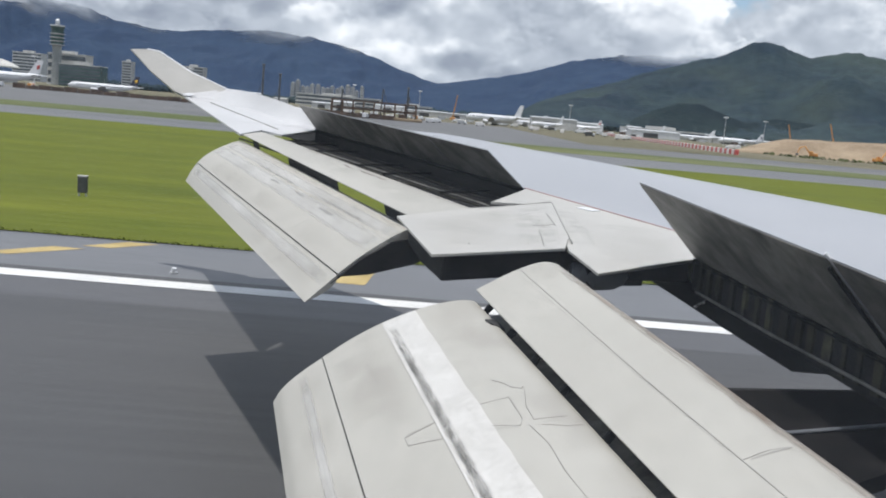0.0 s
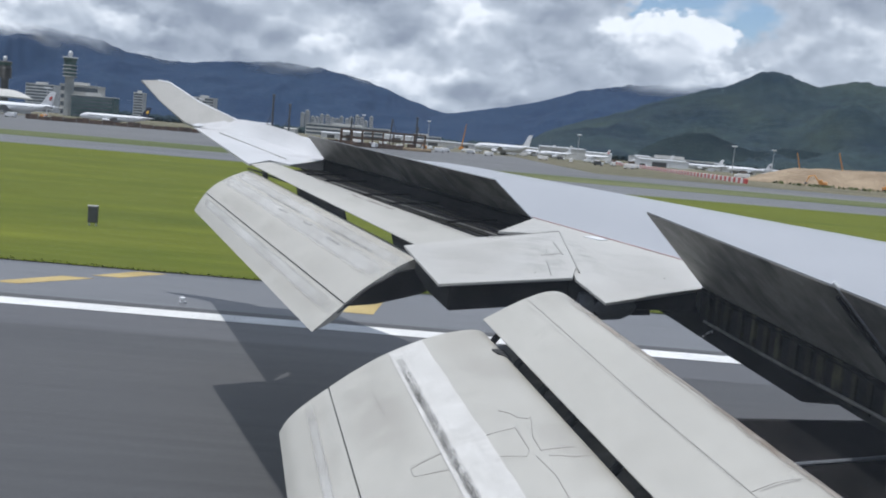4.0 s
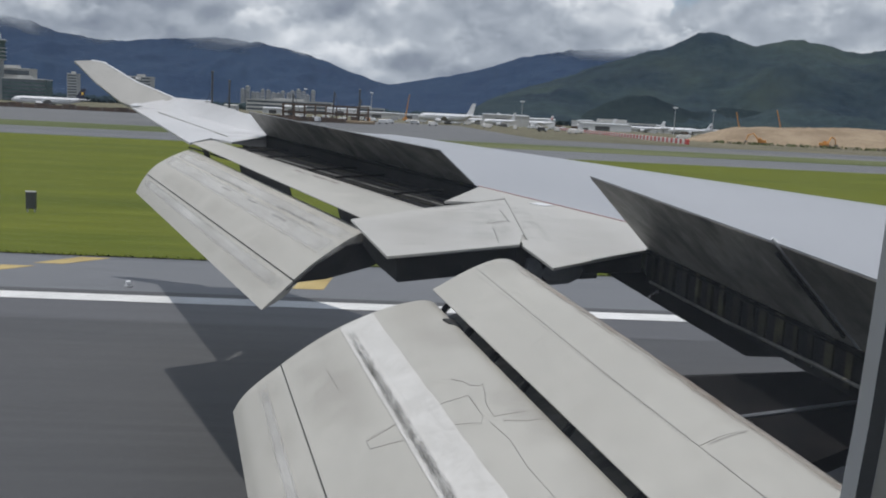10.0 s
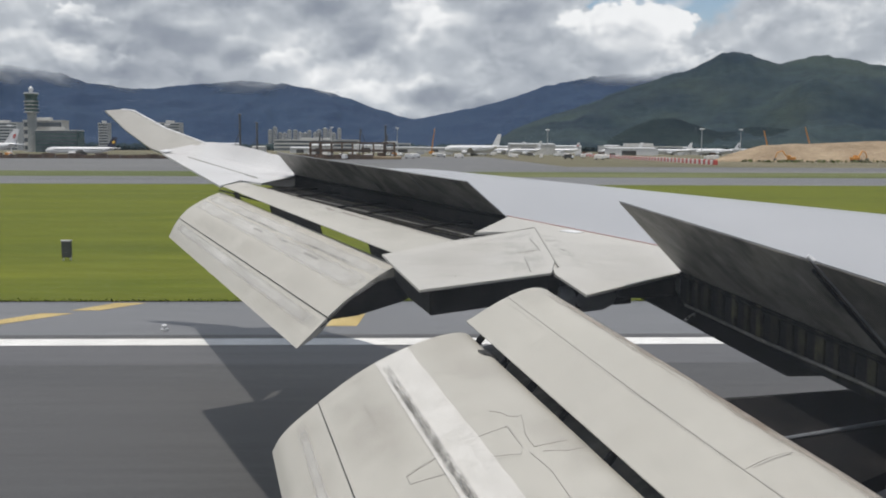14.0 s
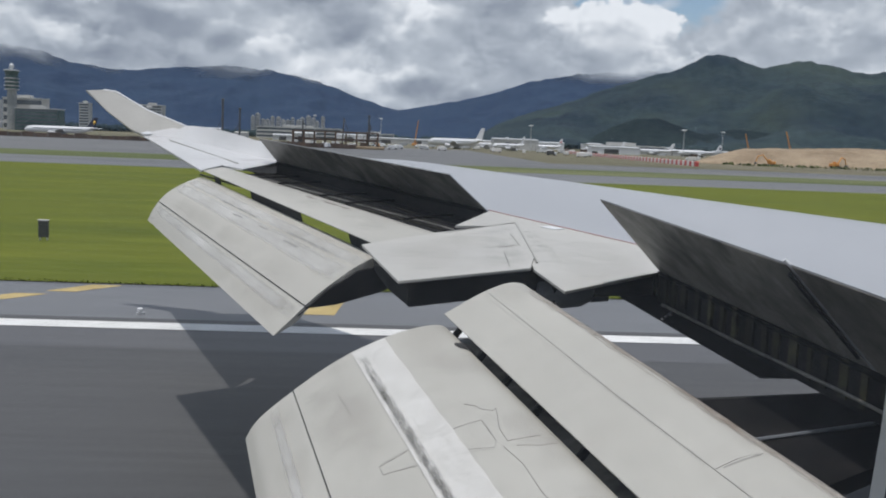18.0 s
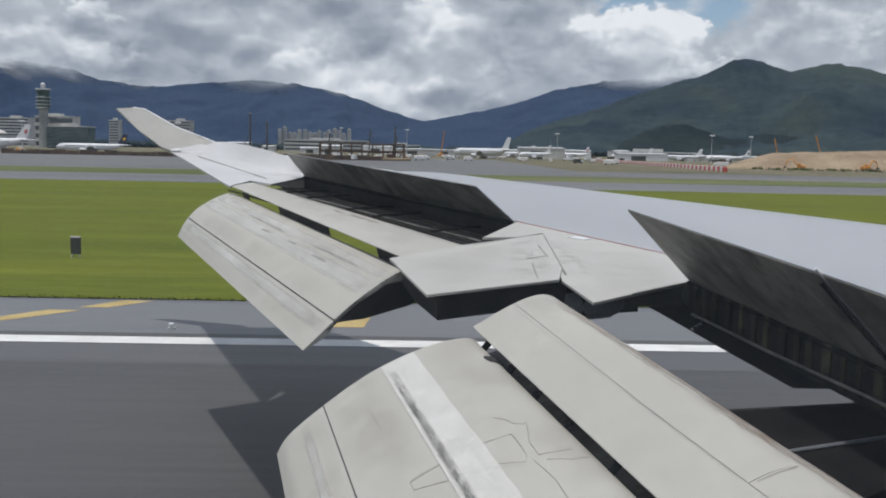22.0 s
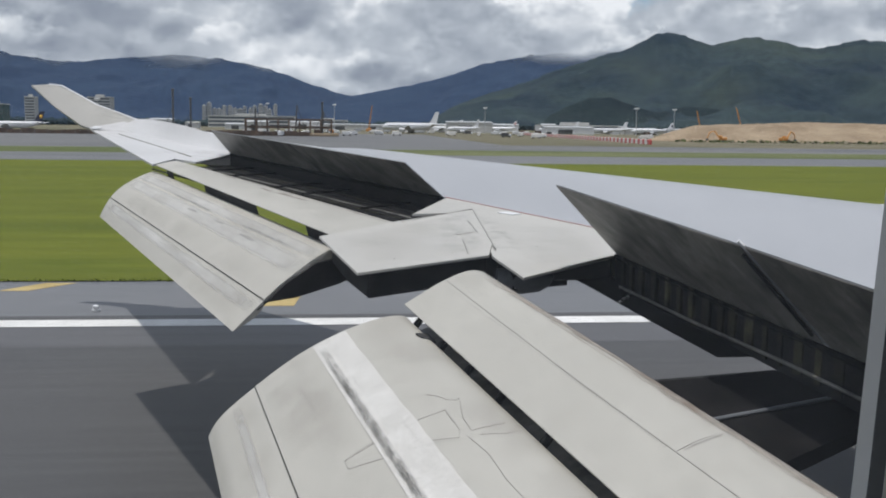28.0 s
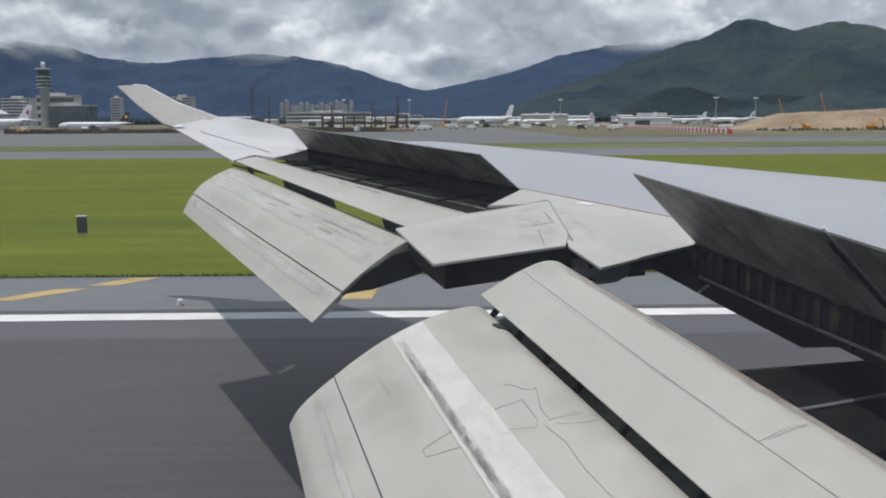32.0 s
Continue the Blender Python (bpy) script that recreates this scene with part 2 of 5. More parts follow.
M_flap = surface("flap_paint", (0.388, 0.377, 0.338), (0.428, 0.417, 0.375), 0.5, 0.5, 9.0, stretch=(1, 0.45, 1), grain=0.05, gloss_var=0.08, stain=((0.22, 0.19, 0.155), (1.6, 5.0, 2.0), 0.10))
M_panel = surface("panel_paint", (0.412, 0.402, 0.372), (0.472, 0.462, 0.427), 0.42, 0.8, 12.0, grain=0.06, stain=((0.24, 0.225, 0.20), (1.6, 5.0, 2.0), 0.2))
M_skin = surface("wing_skin", (0.343, 0.354, 0.374), (0.393, 0.404, 0.424), 0.38, 0.35, 6.0, metal=0.12, stretch=(1, 0.5, 1), grain=0.04, gloss_var=0.06)
M_patch = surface("bare_patch", (0.49, 0.48, 0.45), (0.60, 0.59, 0.56), 0.45, 3.0, 22.0, grain=0.1)
M_rubbed = surface("rubbed_paint", (0.47, 0.462, 0.43), (0.60, 0.595, 0.57), 0.48, 1.4, 22.0, stretch=(1.2, 0.5, 1), contrast=(0.3, 0.66), grain=0.08)
# darker than the upper skin, with random black blotches
M_under = surface("underside_dark_grey", (0.10, 0.095, 0.083), (0.25, 0.24, 0.215), 0.55, 1.6, 14.0, grain=0.2, contrast=(0.32, 0.62), stain=((0.014, 0.014, 0.013), (1.5, 2.5, 1.6), 0.9))
# near-black for recesses and shadowed bodies, their shade put into the colour
M_bay = surface("bay_shade_dark", (0.009, 0.009, 0.010), (0.026, 0.025, 0.024), 0.7, 2.5, 20.0, spec=0.12)
# blacker still: colour that carries the deep shade under the wing
M_shade_black = surface("shade_black", (0.004, 0.004, 0.004), (0.014, 0.013, 0.013), 0.8, 2.5, 20.0, spec=0.05)
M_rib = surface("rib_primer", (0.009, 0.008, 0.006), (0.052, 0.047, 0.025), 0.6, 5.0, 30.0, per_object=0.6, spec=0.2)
M_seal = surface("dark_seal", (0.02, 0.02, 0.02), (0.05, 0.05, 0.05), 0.7, 5.0, 40.0)
M_grime = surface("grime_line", (0.19, 0.185, 0.17), (0.33, 0.325, 0.30), 0.6, 4.0, 30.0)
M_streak = surface("dirt_streak", (0.15, 0.145, 0.13), (0.44, 0.435, 0.41), 0.6, 14.0, 60.0, stretch=(1, 0.22, 1), contrast=(0.36, 0.62))
M_worn = surface("worn_paint", (0.22, 0.165, 0.12), (0.38, 0.345, 0.30), 0.6, 2.2, 18.0, contrast=(0.25, 0.55))
M_smudge = surface("grey_smudge", (0.20, 0.19, 0.17), (0.33, 0.32, 0.295), 0.6, 5.0, 30.0)
M_soil = surface("brown_soil", (0.13, 0.10, 0.075), (0.24, 0.205, 0.165), 0.65, 3.0, 30.0)


def soften(m, lowest, highest, most, size=5.0, along=None):
    """Dirt that breaks up and thins out towards its borders."""
    n, l = m.node_tree.nodes, m.node_tree.links
    uv, xyz, geo = n.new("ShaderNodeTexCoord"), n.new("ShaderNodeSeparateXYZ"), n.new("ShaderNodeNewGeometry")
    l.new(uv.outputs["UV"], xyz.inputs[0])
    rim = []
    for axis, gain in (("X", 5.0), ("Y", 14.0)):
        flip, prod, scaled = [n.new("ShaderNodeMath") for _ in range(3)]
        flip.operation, prod.operation, scaled.operation = 'SUBTRACT', 'MULTIPLY', 'MULTIPLY'
        flip.inputs[0].default_value, scaled.inputs[1].default_value, scaled.use_clamp = 1.0, gain, True
        l.new(xyz.outputs[axis], flip.inputs[1])
        l.new(xyz.outputs[axis], prod.inputs[0])
        l.new(flip.outputs[0], prod.inputs[1])
        l.new(prod.outputs[0], scaled.inputs[0])
        rim.append(scaled.outputs[0])
    spots, spread = n.new("ShaderNodeTexNoise"), n.new("ShaderNodeMapRange")
    spots.inputs["Scale"].default_value, spots.inputs["Detail"].default_value = size, 4
    spread.inputs["From Min"].default_value, spread.inputs["From Max"].default_value = lowest, highest
    spread.inputs["To Max"].default_value = most
    if along:
        lay = n.new("ShaderNodeMapping")
        lay.inputs["Scale"].default_value = along
        l.new(uv.outputs["UV"], lay.inputs["Vector"])
        l.new(lay.outputs[0], spots.inputs["Vector"])
    else:
        l.new(geo.outputs["Position"], spots.inputs["Vector"])
    l.new(spots.outputs["Fac"], spread.inputs["Value"])
    one, two = n.new("ShaderNodeMath"), n.new("ShaderNodeMath")
    one.operation = two.operation = 'MULTIPLY'
    l.new(rim[0], one.inputs[0])
    l.new(rim[1], one.inputs[1])
    l.new(one.outputs[0], two.inputs[0])
    l.new(spread.outputs[0], two.inputs[1])
    l.new(two.outputs[0], n["Principled BSDF"].inputs["Alpha"])


soften(M_streak, 0.32, 0.62, 0.7, 1.0, (1.4, 34.0, 1.0))
soften(M_worn, 0.30, 0.62, 0.9, 1.0, (3.0, 9.0, 1.0))
soften(M_rubbed, -0.15, 0.60, 0.80, 1.0, (0.8, 5.0, 1.0))
soften(M_smudge, 0.42, 0.80, 0.24, 4.0)
soften(M_soil, 0.35, 0.8, 0.14, 1.6)
M_red = surface("red_line_paint", (0.40, 0.19, 0.175), (0.47, 0.33, 0.31), 0.5, 6.0, 40.0)
M_metal = surface("bright_metal", (0.72, 0.72, 0.72), (0.8, 0.8, 0.8), 0.28, 2.0, 20.0, metal=0.9)
M_fairing = surface("fairing_paint", (0.10, 0.11, 0.125), (0.16, 0.17, 0.185), 0.5, 2.0, 16.0, grain=0.1)
M_tip = surface("tip_paint", (0.50, 0.50, 0.50), (0.57, 0.57, 0.57), 0.35, 0.7, 10.0, grain=0.05, stain=((0.36, 0.35, 0.33), (1.2, 2.0, 2.0), 0.25))
M_white = surface("white_paint", (0.62, 0.63, 0.65), (0.70, 0.71, 0.72), 0.35, 0.05, 1.0, grain=0.05)
M_asphalt = surface("runway_asphalt", (0.043, 0.0428, 0.0435), (0.074, 0.0728, 0.0725), 0.55, 0.045, 3.0, stretch=(0.04, 1, 1), bump=0.25, grain=0.18, gloss_var=0.22)
M_shoulder = surface("shoulder_asphalt", (0.10, 0.104, 0.112), (0.145, 0.148, 0.155), 0.45, 0.06, 3.0, stretch=(0.06, 1, 1), bump=0.2, grain=0.15, gloss_var=0.25)
M_band = surface("band_asphalt", (0.060, 0.060, 0.064), (0.092, 0.092, 0.096), 0.5, 0.06, 3.0, stretch=(0.04, 1, 1), grain=0.15, gloss_var=0.2)
M_taxi = surface("taxiway_asphalt", (0.085, 0.085, 0.088), (0.15, 0.15, 0.152), 0.5, 0.02, 1.0, stretch=(0.3, 1, 1), grain=0.12, gloss_var=0.25, stain=((0.045, 0.047, 0.052), (0.012, 0.08, 1.0), 0.7))
M_apron = surface("apron_concrete", (0.075, 0.075, 0.076), (0.145, 0.142, 0.136), 0.55, 0.012, 0.6, stretch=(0.3, 1, 1), grain=0.12, stain=((0.035, 0.037, 0.042), (0.010, 0.035, 1.0), 0.8))
M_grass = surface("mown_grass", (0.082, 0.103, 0.010), (0.138, 0.152, 0.018), 0.9, 0.16, 1.6, stretch=(0.12, 1, 1), bump=0.5, grain=0.16, contrast=(0.3, 0.7), spec=0.08, stain=((0.055, 0.085, 0.008), (0.05, 0.35, 1.0), 0.6))
M_dry = surface("dry_grass", (0.075, 0.098, 0.03), (0.15, 0.16, 0.075), 0.95, 0.04, 1.5, stretch=(0.25, 1, 1), grain=0.25, spec=0.08)
M_line = surface("marking_white", (0.62, 0.62, 0.60), (0.78, 0.78, 0.76), 0.55, 0.6, 8.0, grain=0.15)
M_yellow = surface("marking_yellow", (0.37, 0.27, 0.085), (0.48, 0.37, 0.15), 0.6, 0.8, 9.0, grain=0.2)
# the blue haze of distance is put into the far forest's base colour
M_hill_far = surface("far_forest_haze_tint", (0.024, 0.043, 0.084), (0.032, 0.055, 0.098), 0.95, 0.004, 0.05, grain=0.1, spec=0.08)
# base raised towards blue for haze; the paler green patches are vegetation
M_hill = surface("hill_forest_haze_tint", (0.017, 0.030, 0.043), (0.034, 0.052, 0.056), 0.95, 0.0045, 0.05, grain=0.22, contrast=(0.36, 0.62), spec=0.08, stain=((0.070, 0.090, 0.062), (0.004, 0.004, 0.012), 0.38))
# the far crests turn transparent, standing in for low cloud
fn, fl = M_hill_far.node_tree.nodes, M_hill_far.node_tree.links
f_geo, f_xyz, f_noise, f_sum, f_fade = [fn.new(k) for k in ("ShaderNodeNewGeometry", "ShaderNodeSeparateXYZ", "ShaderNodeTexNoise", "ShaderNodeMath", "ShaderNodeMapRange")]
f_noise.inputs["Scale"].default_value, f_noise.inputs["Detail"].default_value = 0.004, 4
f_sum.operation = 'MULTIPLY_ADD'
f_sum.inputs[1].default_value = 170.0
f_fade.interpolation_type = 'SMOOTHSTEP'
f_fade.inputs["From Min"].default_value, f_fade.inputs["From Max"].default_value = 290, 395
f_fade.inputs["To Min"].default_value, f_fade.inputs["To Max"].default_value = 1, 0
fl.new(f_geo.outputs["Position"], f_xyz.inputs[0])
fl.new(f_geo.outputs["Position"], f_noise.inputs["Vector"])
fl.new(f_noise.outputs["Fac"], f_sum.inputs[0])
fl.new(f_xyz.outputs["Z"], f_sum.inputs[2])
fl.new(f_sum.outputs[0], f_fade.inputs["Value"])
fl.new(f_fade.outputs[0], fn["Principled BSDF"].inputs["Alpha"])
M_sand = surface("sand", (0.22, 0.165, 0.11), (0.34, 0.27, 0.185), 0.95, 0.06, 0.8, grain=0.2, spec=0.08)
M_ground = surface("scrub_ground", (0.10, 0.10, 0.06), (0.20, 0.18, 0.13), 0.95, 0.006, 0.2, grain=0.25, spec=0.08)
M_works = surface("works_earth", (0.105, 0.10, 0.062), (0.20, 0.175, 0.125), 0.95, 0.05, 0.5, stretch=(0.35, 1, 1), grain=0.25, spec=0.08, stain=((0.06, 0.08, 0.03), (0.012, 0.06, 1.0), 0.8))
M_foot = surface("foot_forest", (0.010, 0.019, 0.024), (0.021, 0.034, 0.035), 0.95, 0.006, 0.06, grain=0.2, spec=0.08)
M_concrete = surface("pale_concrete", (0.42, 0.42, 0.41), (0.55, 0.55, 0.53), 0.75, 0.03, 0.6, grain=0.1)
M_tower = surface("tower_concrete", (0.22, 0.24, 0.245), (0.31, 0.325, 0.325), 0.7, 0.06, 0.8, grain=0.1)
M_glass = surface("green_glass", (0.035, 0.075, 0.075), (0.07, 0.12, 0.12), 0.12, 0.06, 1.0, gloss_var=0.05)
M_dark = surface("dark_cladding", (0.035, 0.038, 0.04), (0.08, 0.08, 0.08), 0.4, 0.1, 1.0)
M_roof = surface("terminal_roof", (0.50, 0.49, 0.45), (0.62, 0.60, 0.56), 0.5, 0.03, 0.6)
M_block = surface("housing_render", (0.36, 0.38, 0.40), (0.48, 0.49, 0.50), 0.8, 0.02, 0.4, per_object=0.12)
M_window = surface("far_window", (0.06, 0.075, 0.09), (0.11, 0.13, 0.15), 0.15, 0.2, 1.0)
M_rust = surface("rusty_steel", (0.055, 0.04, 0.032), (0.13, 0.085, 0.06), 0.8, 0.3, 2.0, per_object=0.2)
M_bred = surface("barrier_red", (0.42, 0.05, 0.045), (0.55, 0.09, 0.08), 0.6, 0.4, 3.0)
M_bwhite = surface("barrier_white", (0.66, 0.64, 0.62), (0.76, 0.75, 0.73), 0.6, 0.4, 3.0)
M_pred = surface("aircraft_red", (0.34, 0.06, 0.055), (0.40, 0.09, 0.08), 0.35, 0.1, 1.0)
M_navy = surface("aircraft_navy", (0.015, 0.02, 0.045), (0.025, 0.03, 0.06), 0.35, 0.1, 1.0)
M_gold = surface("aircraft_gold", (0.60, 0.34, 0.03), (0.68, 0.42, 0.06), 0.4, 0.1, 1.0)
M_pgrey = surface("aircraft_grey", (0.42, 0.43, 0.44), (0.52, 0.53, 0.54), 0.4, 0.1, 1.0)
M_rubber = surface("tyre_rubber", (0.012, 0.012, 0.012), (0.03, 0.03, 0.03), 0.8, 1.0, 8.0)
M_orange = surface("machine_orange", (0.50, 0.20, 0.03), (0.60, 0.28, 0.06), 0.5, 0.3, 2.0)
M_cabin = surface("cabin_plastic", (0.50, 0.48, 0.42), (0.58, 0.56, 0.50), 0.5, 8.0, 60.0)
# a translucent veil in the pane stands in for the window's reflected haze
M_pane = bpy.data.materials.new("veiled_pane")
M_pane.use_nodes = True
pn, pl = M_pane.node_tree.nodes, M_pane.node_tree.links
pn.remove(pn["Principled BSDF"])
p_clear, p_veil, p_mix = pn.new("ShaderNodeBsdfTransparent"), pn.new("ShaderNodeBsdfTranslucent"), pn.new("ShaderNodeMixShader")
p_veil.inputs[0].default_value = (0.8, 0.85, 0.9, 1)
p_noise, p_range = pn.new("ShaderNodeTexNoise"), pn.new("ShaderNodeMapRange")
p_noise.inputs["Scale"].default_value = 22
p_range.inputs["To Min"].default_value, p_range.inputs["To Max"].default_value = 0.008, 0.035
pl.new(p_noise.outputs["Fac"], p_range.inputs["Value"])
pl.new(p_range.outputs[0], p_mix.inputs[0])
pl.new(p_clear.outputs[0], p_mix.inputs[1])
pl.new(p_veil.outputs[0], p_mix.inputs[2])
pl.new(p_mix.outputs[0], pn["Material Output"].inputs[0])
M_frame = surface("rim_paint", (0.76, 0.75, 0.71), (0.82, 0.81, 0.78), 0.6, 20.0, 90.0)


# ---- mesh helpers ----
def finish(bm, name, material, smooth=32):
    bmesh.ops.recalc_face_normals(bm, faces=bm.faces)
    lim = radians(smooth)
    for f in bm.faces:
        f.smooth = True
    for e in bm.edges:
        if len(e.link_faces) == 2 and e.calc_face_angle(0) > lim:
            e.smooth = False
    me = bpy.data.meshes.new(name)
    bm.to_mesh(me)
    bm.free()
    me.materials.append(material)
    return me


def part(name, bm, material, parent=None, label="", smooth=32):
    ob = new(name, finish(bm, name, material, smooth))
    if parent is not None:
        ob.parent = parent
    if label:
        ob["label"] = label
    return ob


def shared(name, me, parent, m):
    ob = new(name, me)
    ob.parent = parent
    ob.matrix_local = m
    return ob


def empty(name, label, category, x=0, y=0, z=0, turn=0, group="", kind=""):
    ob = new(name)
    ob.matrix_world = pose(x, y, z, 0, 0, turn)
    return tagged(ob, label, category, group, kind)


def add_box(bm, x0, x1, y0, y1, z0, z1, m=None):
    vs = [bm.verts.new((x, y, z)) for x in (x0, x1) for y in (y0, y1) for z in (z0, z1)]
    for q in ((0, 1, 3, 2), (4, 6, 7, 5), (0, 4, 5, 1), (2, 3, 7, 6), (0, 2, 6, 4), (1, 5, 7, 3)):
        bm.faces.new([vs[i] for i in q])
    if m is not None:
        bmesh.ops.transform(bm, matrix=m, verts=vs)
    return vs


def box(x0, x1, y0, y1, z0, z1, bevel=0.0, m=None):
    bm = bmesh.new()
    add_box(bm, x0, x1, y0, y1, z0, z1, m)
    if bevel:
        bmesh.ops.bevel(bm, geom=list(bm.edges), offset=bevel, segments=1, affect='EDGES')
    return bm


def slab(points, thick, bevel=0.008, down=(0, 0, -1)):
    """A plate whose upper outline is given."""
    bm = bmesh.new()
    d = Vector(down) * thick
    top = [bm.verts.new(p) for p in points]
    low = [bm.verts.new(Vector(p) + d) for p in points]
    n = len(points)
    bm.faces.new(top)
    bm.faces.new(low[::-1])
    for i in range(n):
        bm.faces.new((top[i], low[i], low[(i + 1) % n], top[(i + 1) % n]))
    if bevel:
        bmesh.ops.bevel(bm, geom=list(bm.edges), offset=bevel, segments=1, affect='EDGES')
    return bm


def curve_points(pts, steps):
    """A smooth line through a few points."""
    pts = [Vector(p) for p in pts]
    ext = [2 * pts[0] - pts[1], *pts, 2 * pts[-1] - pts[-2]]
    out = []
    for i in range(1, len(ext) - 2):
        a, b, c, d = ext[i - 1:i + 3]
        for k in range(steps):
            t = k / steps
            out.append(0.5 * (2 * b + (c - a) * t + (2 * a - 5 * b + 4 * c - d) * t * t + (3 * b - a - 3 * c + d) * t ** 3))
    return [*out, pts[-1]]


def skin_loft(pa, pb, thick, segments=6, ends=0.25):
    """A thick curved shell between two upper profiles, thin at its nose and tail."""
    bm = bmesh.new()
    rows = []
    n = len(pa)
    for s in range(segments + 1):
        f = s / segments
        up = [a.lerp(b, f) for a, b in zip(pa, pb)]
        lo = []
        for i, p in enumerate(up):
            q = up[min(i + 1, n - 1)] - up[max(i - 1, 0)]
            q.normalize()
            span = (pb[0] - pa[0]).normalized()
            nrm = q.cross(span)
            if nrm.z > 0:
                nrm = -nrm
            u = i / (n - 1)
            body = 2.0 * (1.48 * math.sqrt(u) - 0.63 * u - 1.758 * u * u + 1.4215 * u ** 3 - 0.5075 * u ** 4)
            lo.append(p + nrm * thick * max(ends * 0.4, body))
        rows.append([bm.verts.new(p) for p in (*up, *lo[::-1])])
    for a, b in zip(rows, rows[1:]):
        m = len(a)
        for i in range(m):
            bm.faces.new((a[i], a[(i + 1) % m], b[(i + 1) % m], b[i]))
    bm.faces.new(rows[0])
    bm.faces.new(rows[-1][::-1])
    return bm


def tube(points, radius, sides=8, radii=None):
    bm = bmesh.new()
    pts = [Vector(p) for p in points]
    rings = []
    for i, p in enumerate(pts):
        d = (pts[min(i + 1, len(pts) - 1)] - pts[max(i - 1, 0)]).normalized()
        u = d.cross(Vector((0, 0, 1)))
        if u.length < 0.05:
            u = d.cross(Vector((0, 1, 0)))
        u.normalize()
        v = d.cross(u)
        r = radii[i] if radii else radius
        rings.append([bm.verts.new(p + r * (u * math.cos(2 * math.pi * k / sides) + v * math.sin(2 * math.pi * k / sides))) for k in range(sides)])
    for a, b in zip(rings, rings[1:]):
        for k in range(sides):
            bm.faces.new((a[k], a[(k + 1) % sides], b[(k + 1) % sides], b[k]))
    bm.faces.new(rings[0][::-1])
    bm.faces.new(rings[-1])
    return bm


def sheet(x0, x1, y0, y1, z, nx=1, ny=1):
    bm = bmesh.new()
    grid = [[bm.verts.new((x0 + (x1 - x0) * i / nx, y0 + (y1 - y0) * j / ny, z)) for j in range(ny + 1)] for i in range(nx + 1)]
    for i in range(nx):
        for j in range(ny):
            bm.faces.new((grid[i][j], grid[i + 1][j], grid[i + 1][j + 1], grid[i][j + 1]))
    return bm


# ---- the ground ----
def wz(y):
    """Height of the wing's flat rear upper surface."""
    return 3.5 + 0.069 * y


tagged(part("ground", sheet(-4500, 4500, -900, 4600, -0.06, 12, 8), M_ground), "scrubby flat airfield ground reaching the hills", "ground", kind="structure")
tagged(part("runway", sheet(-1800, 1800, -33, 28.6, 0.0, 24, 2), M_asphalt), "dark grey worn asphalt runway with damp patches", "runway", kind="structure")
tagged(part("runway_band", sheet(-1800, 1800, 24.6, 26.9, 0.004, 24, 1), M_band), "slightly paler asphalt strip inside the edge line", "runway", kind="structure")
tagged(part("runway_shoulder", sheet(-1800, 1800, 28.6, 34.9, -0.004, 24, 1), M_shoulder), "paler grey asphalt runway shoulder, partly damp", "shoulder", kind="structure")
tagged(part("edge_line", sheet(-900, 900, 27.05, 28.0, 0.006, 60, 1), M_line), "solid white painted runway edge line", "marking", kind="structure")
tagged(part("grass", sheet(-1800, 1800, 34.9, 147, 0.03, 40, 6), M_grass), "bright green mown airfield grass", "grass", kind="stuff")
tagged(part("taxiway", sheet(-1800, 1800, 147, 186, 0.0, 24, 1), M_taxi), "grey asphalt taxiway parallel to the runway", "taxiway", kind="structure")
tagged(part("dry_grass", sheet(-1800, 1800, 186, 226, 0.02, 24, 2), M_dry), "patchy dry grass strip between taxiways", "grass", kind="stuff")
tagged(part("apron", sheet(-1800, 1800, 226, 620, 0.0, 24, 6), M_apron), "pale concrete apron with damp streaks", "apron", kind="structure")

tagged(part("works_ground", sheet(48, 900, 292, 640, 0.012, 24, 8), M_works), "rough brown earth and weeds of the reclamation works", "ground", kind="structure")

# ---- the wing ----
wing = empty("airliner", "pale grey airliner rolling on the runway, flaps lowered and spoilers raised", "airliner")


def V(x, y, dz=0.0):
    return Vector((x, y, wz(y) + dz))


# wing box: section by section from tip to root
AFT_Y = [1.0, 10.95, 12.62, 15.57, 22.35, 22.6, 29.0]
AFT_X = [5.0, 3.21, 3.42, 1.58, -2.70, -5.00, -7.52]


def aft_x(y):
    return float(np.interp(y, AFT_Y, AFT_X))


def nose_x(y):
    return -4.3 + 0.94 * (29.0 - y) + 0.5 * max(0.0, 1 - (29.0 - y) / 4)


sections = []
for y in (29.0, 27.5, 25.5, 24, 22.6, 22.35, 20, 18, 15.57, 14, 12.62, 11.8, 10.95, 8, 5, 1.0):
    a, n = aft_x(y), nose_x(y)
    c = n - a
    crest = (0.029 * c + 0.04) * (1 if y < 22.5 else 0.12)
    depth = 0.24 + (29 - y) * 0.022
    ring = []
    for u in (0.0, 0.12, 0.28, 0.45, 0.62, 0.76, 0.87, 0.95, 0.99):
        up = crest * math.sin(math.pi * min(1, u / 0.96) ** 1.15) if u < 0.96 else 0
        drop = 0 if u < 0.8 else ((u - 0.8) / 0.2) ** 2 * depth * 0.4
        ring.append((a + c * u, up - drop))
    ring.append((n, -depth * 0.55))
    for u in (0.97, 0.85, 0.6, 0.3, 0.0):
        ring.append((a + c * u, -depth * (0.75 + 0.25 * math.sin(math.pi * min(1, (1 - u) * 1.4))) if u > 0 else -(0.37 if y < 11.5 else min(depth, 0.33) if y < 22.5 else 0.05)))
    sections.append([V(x, y, dz) for x, dz in ring])
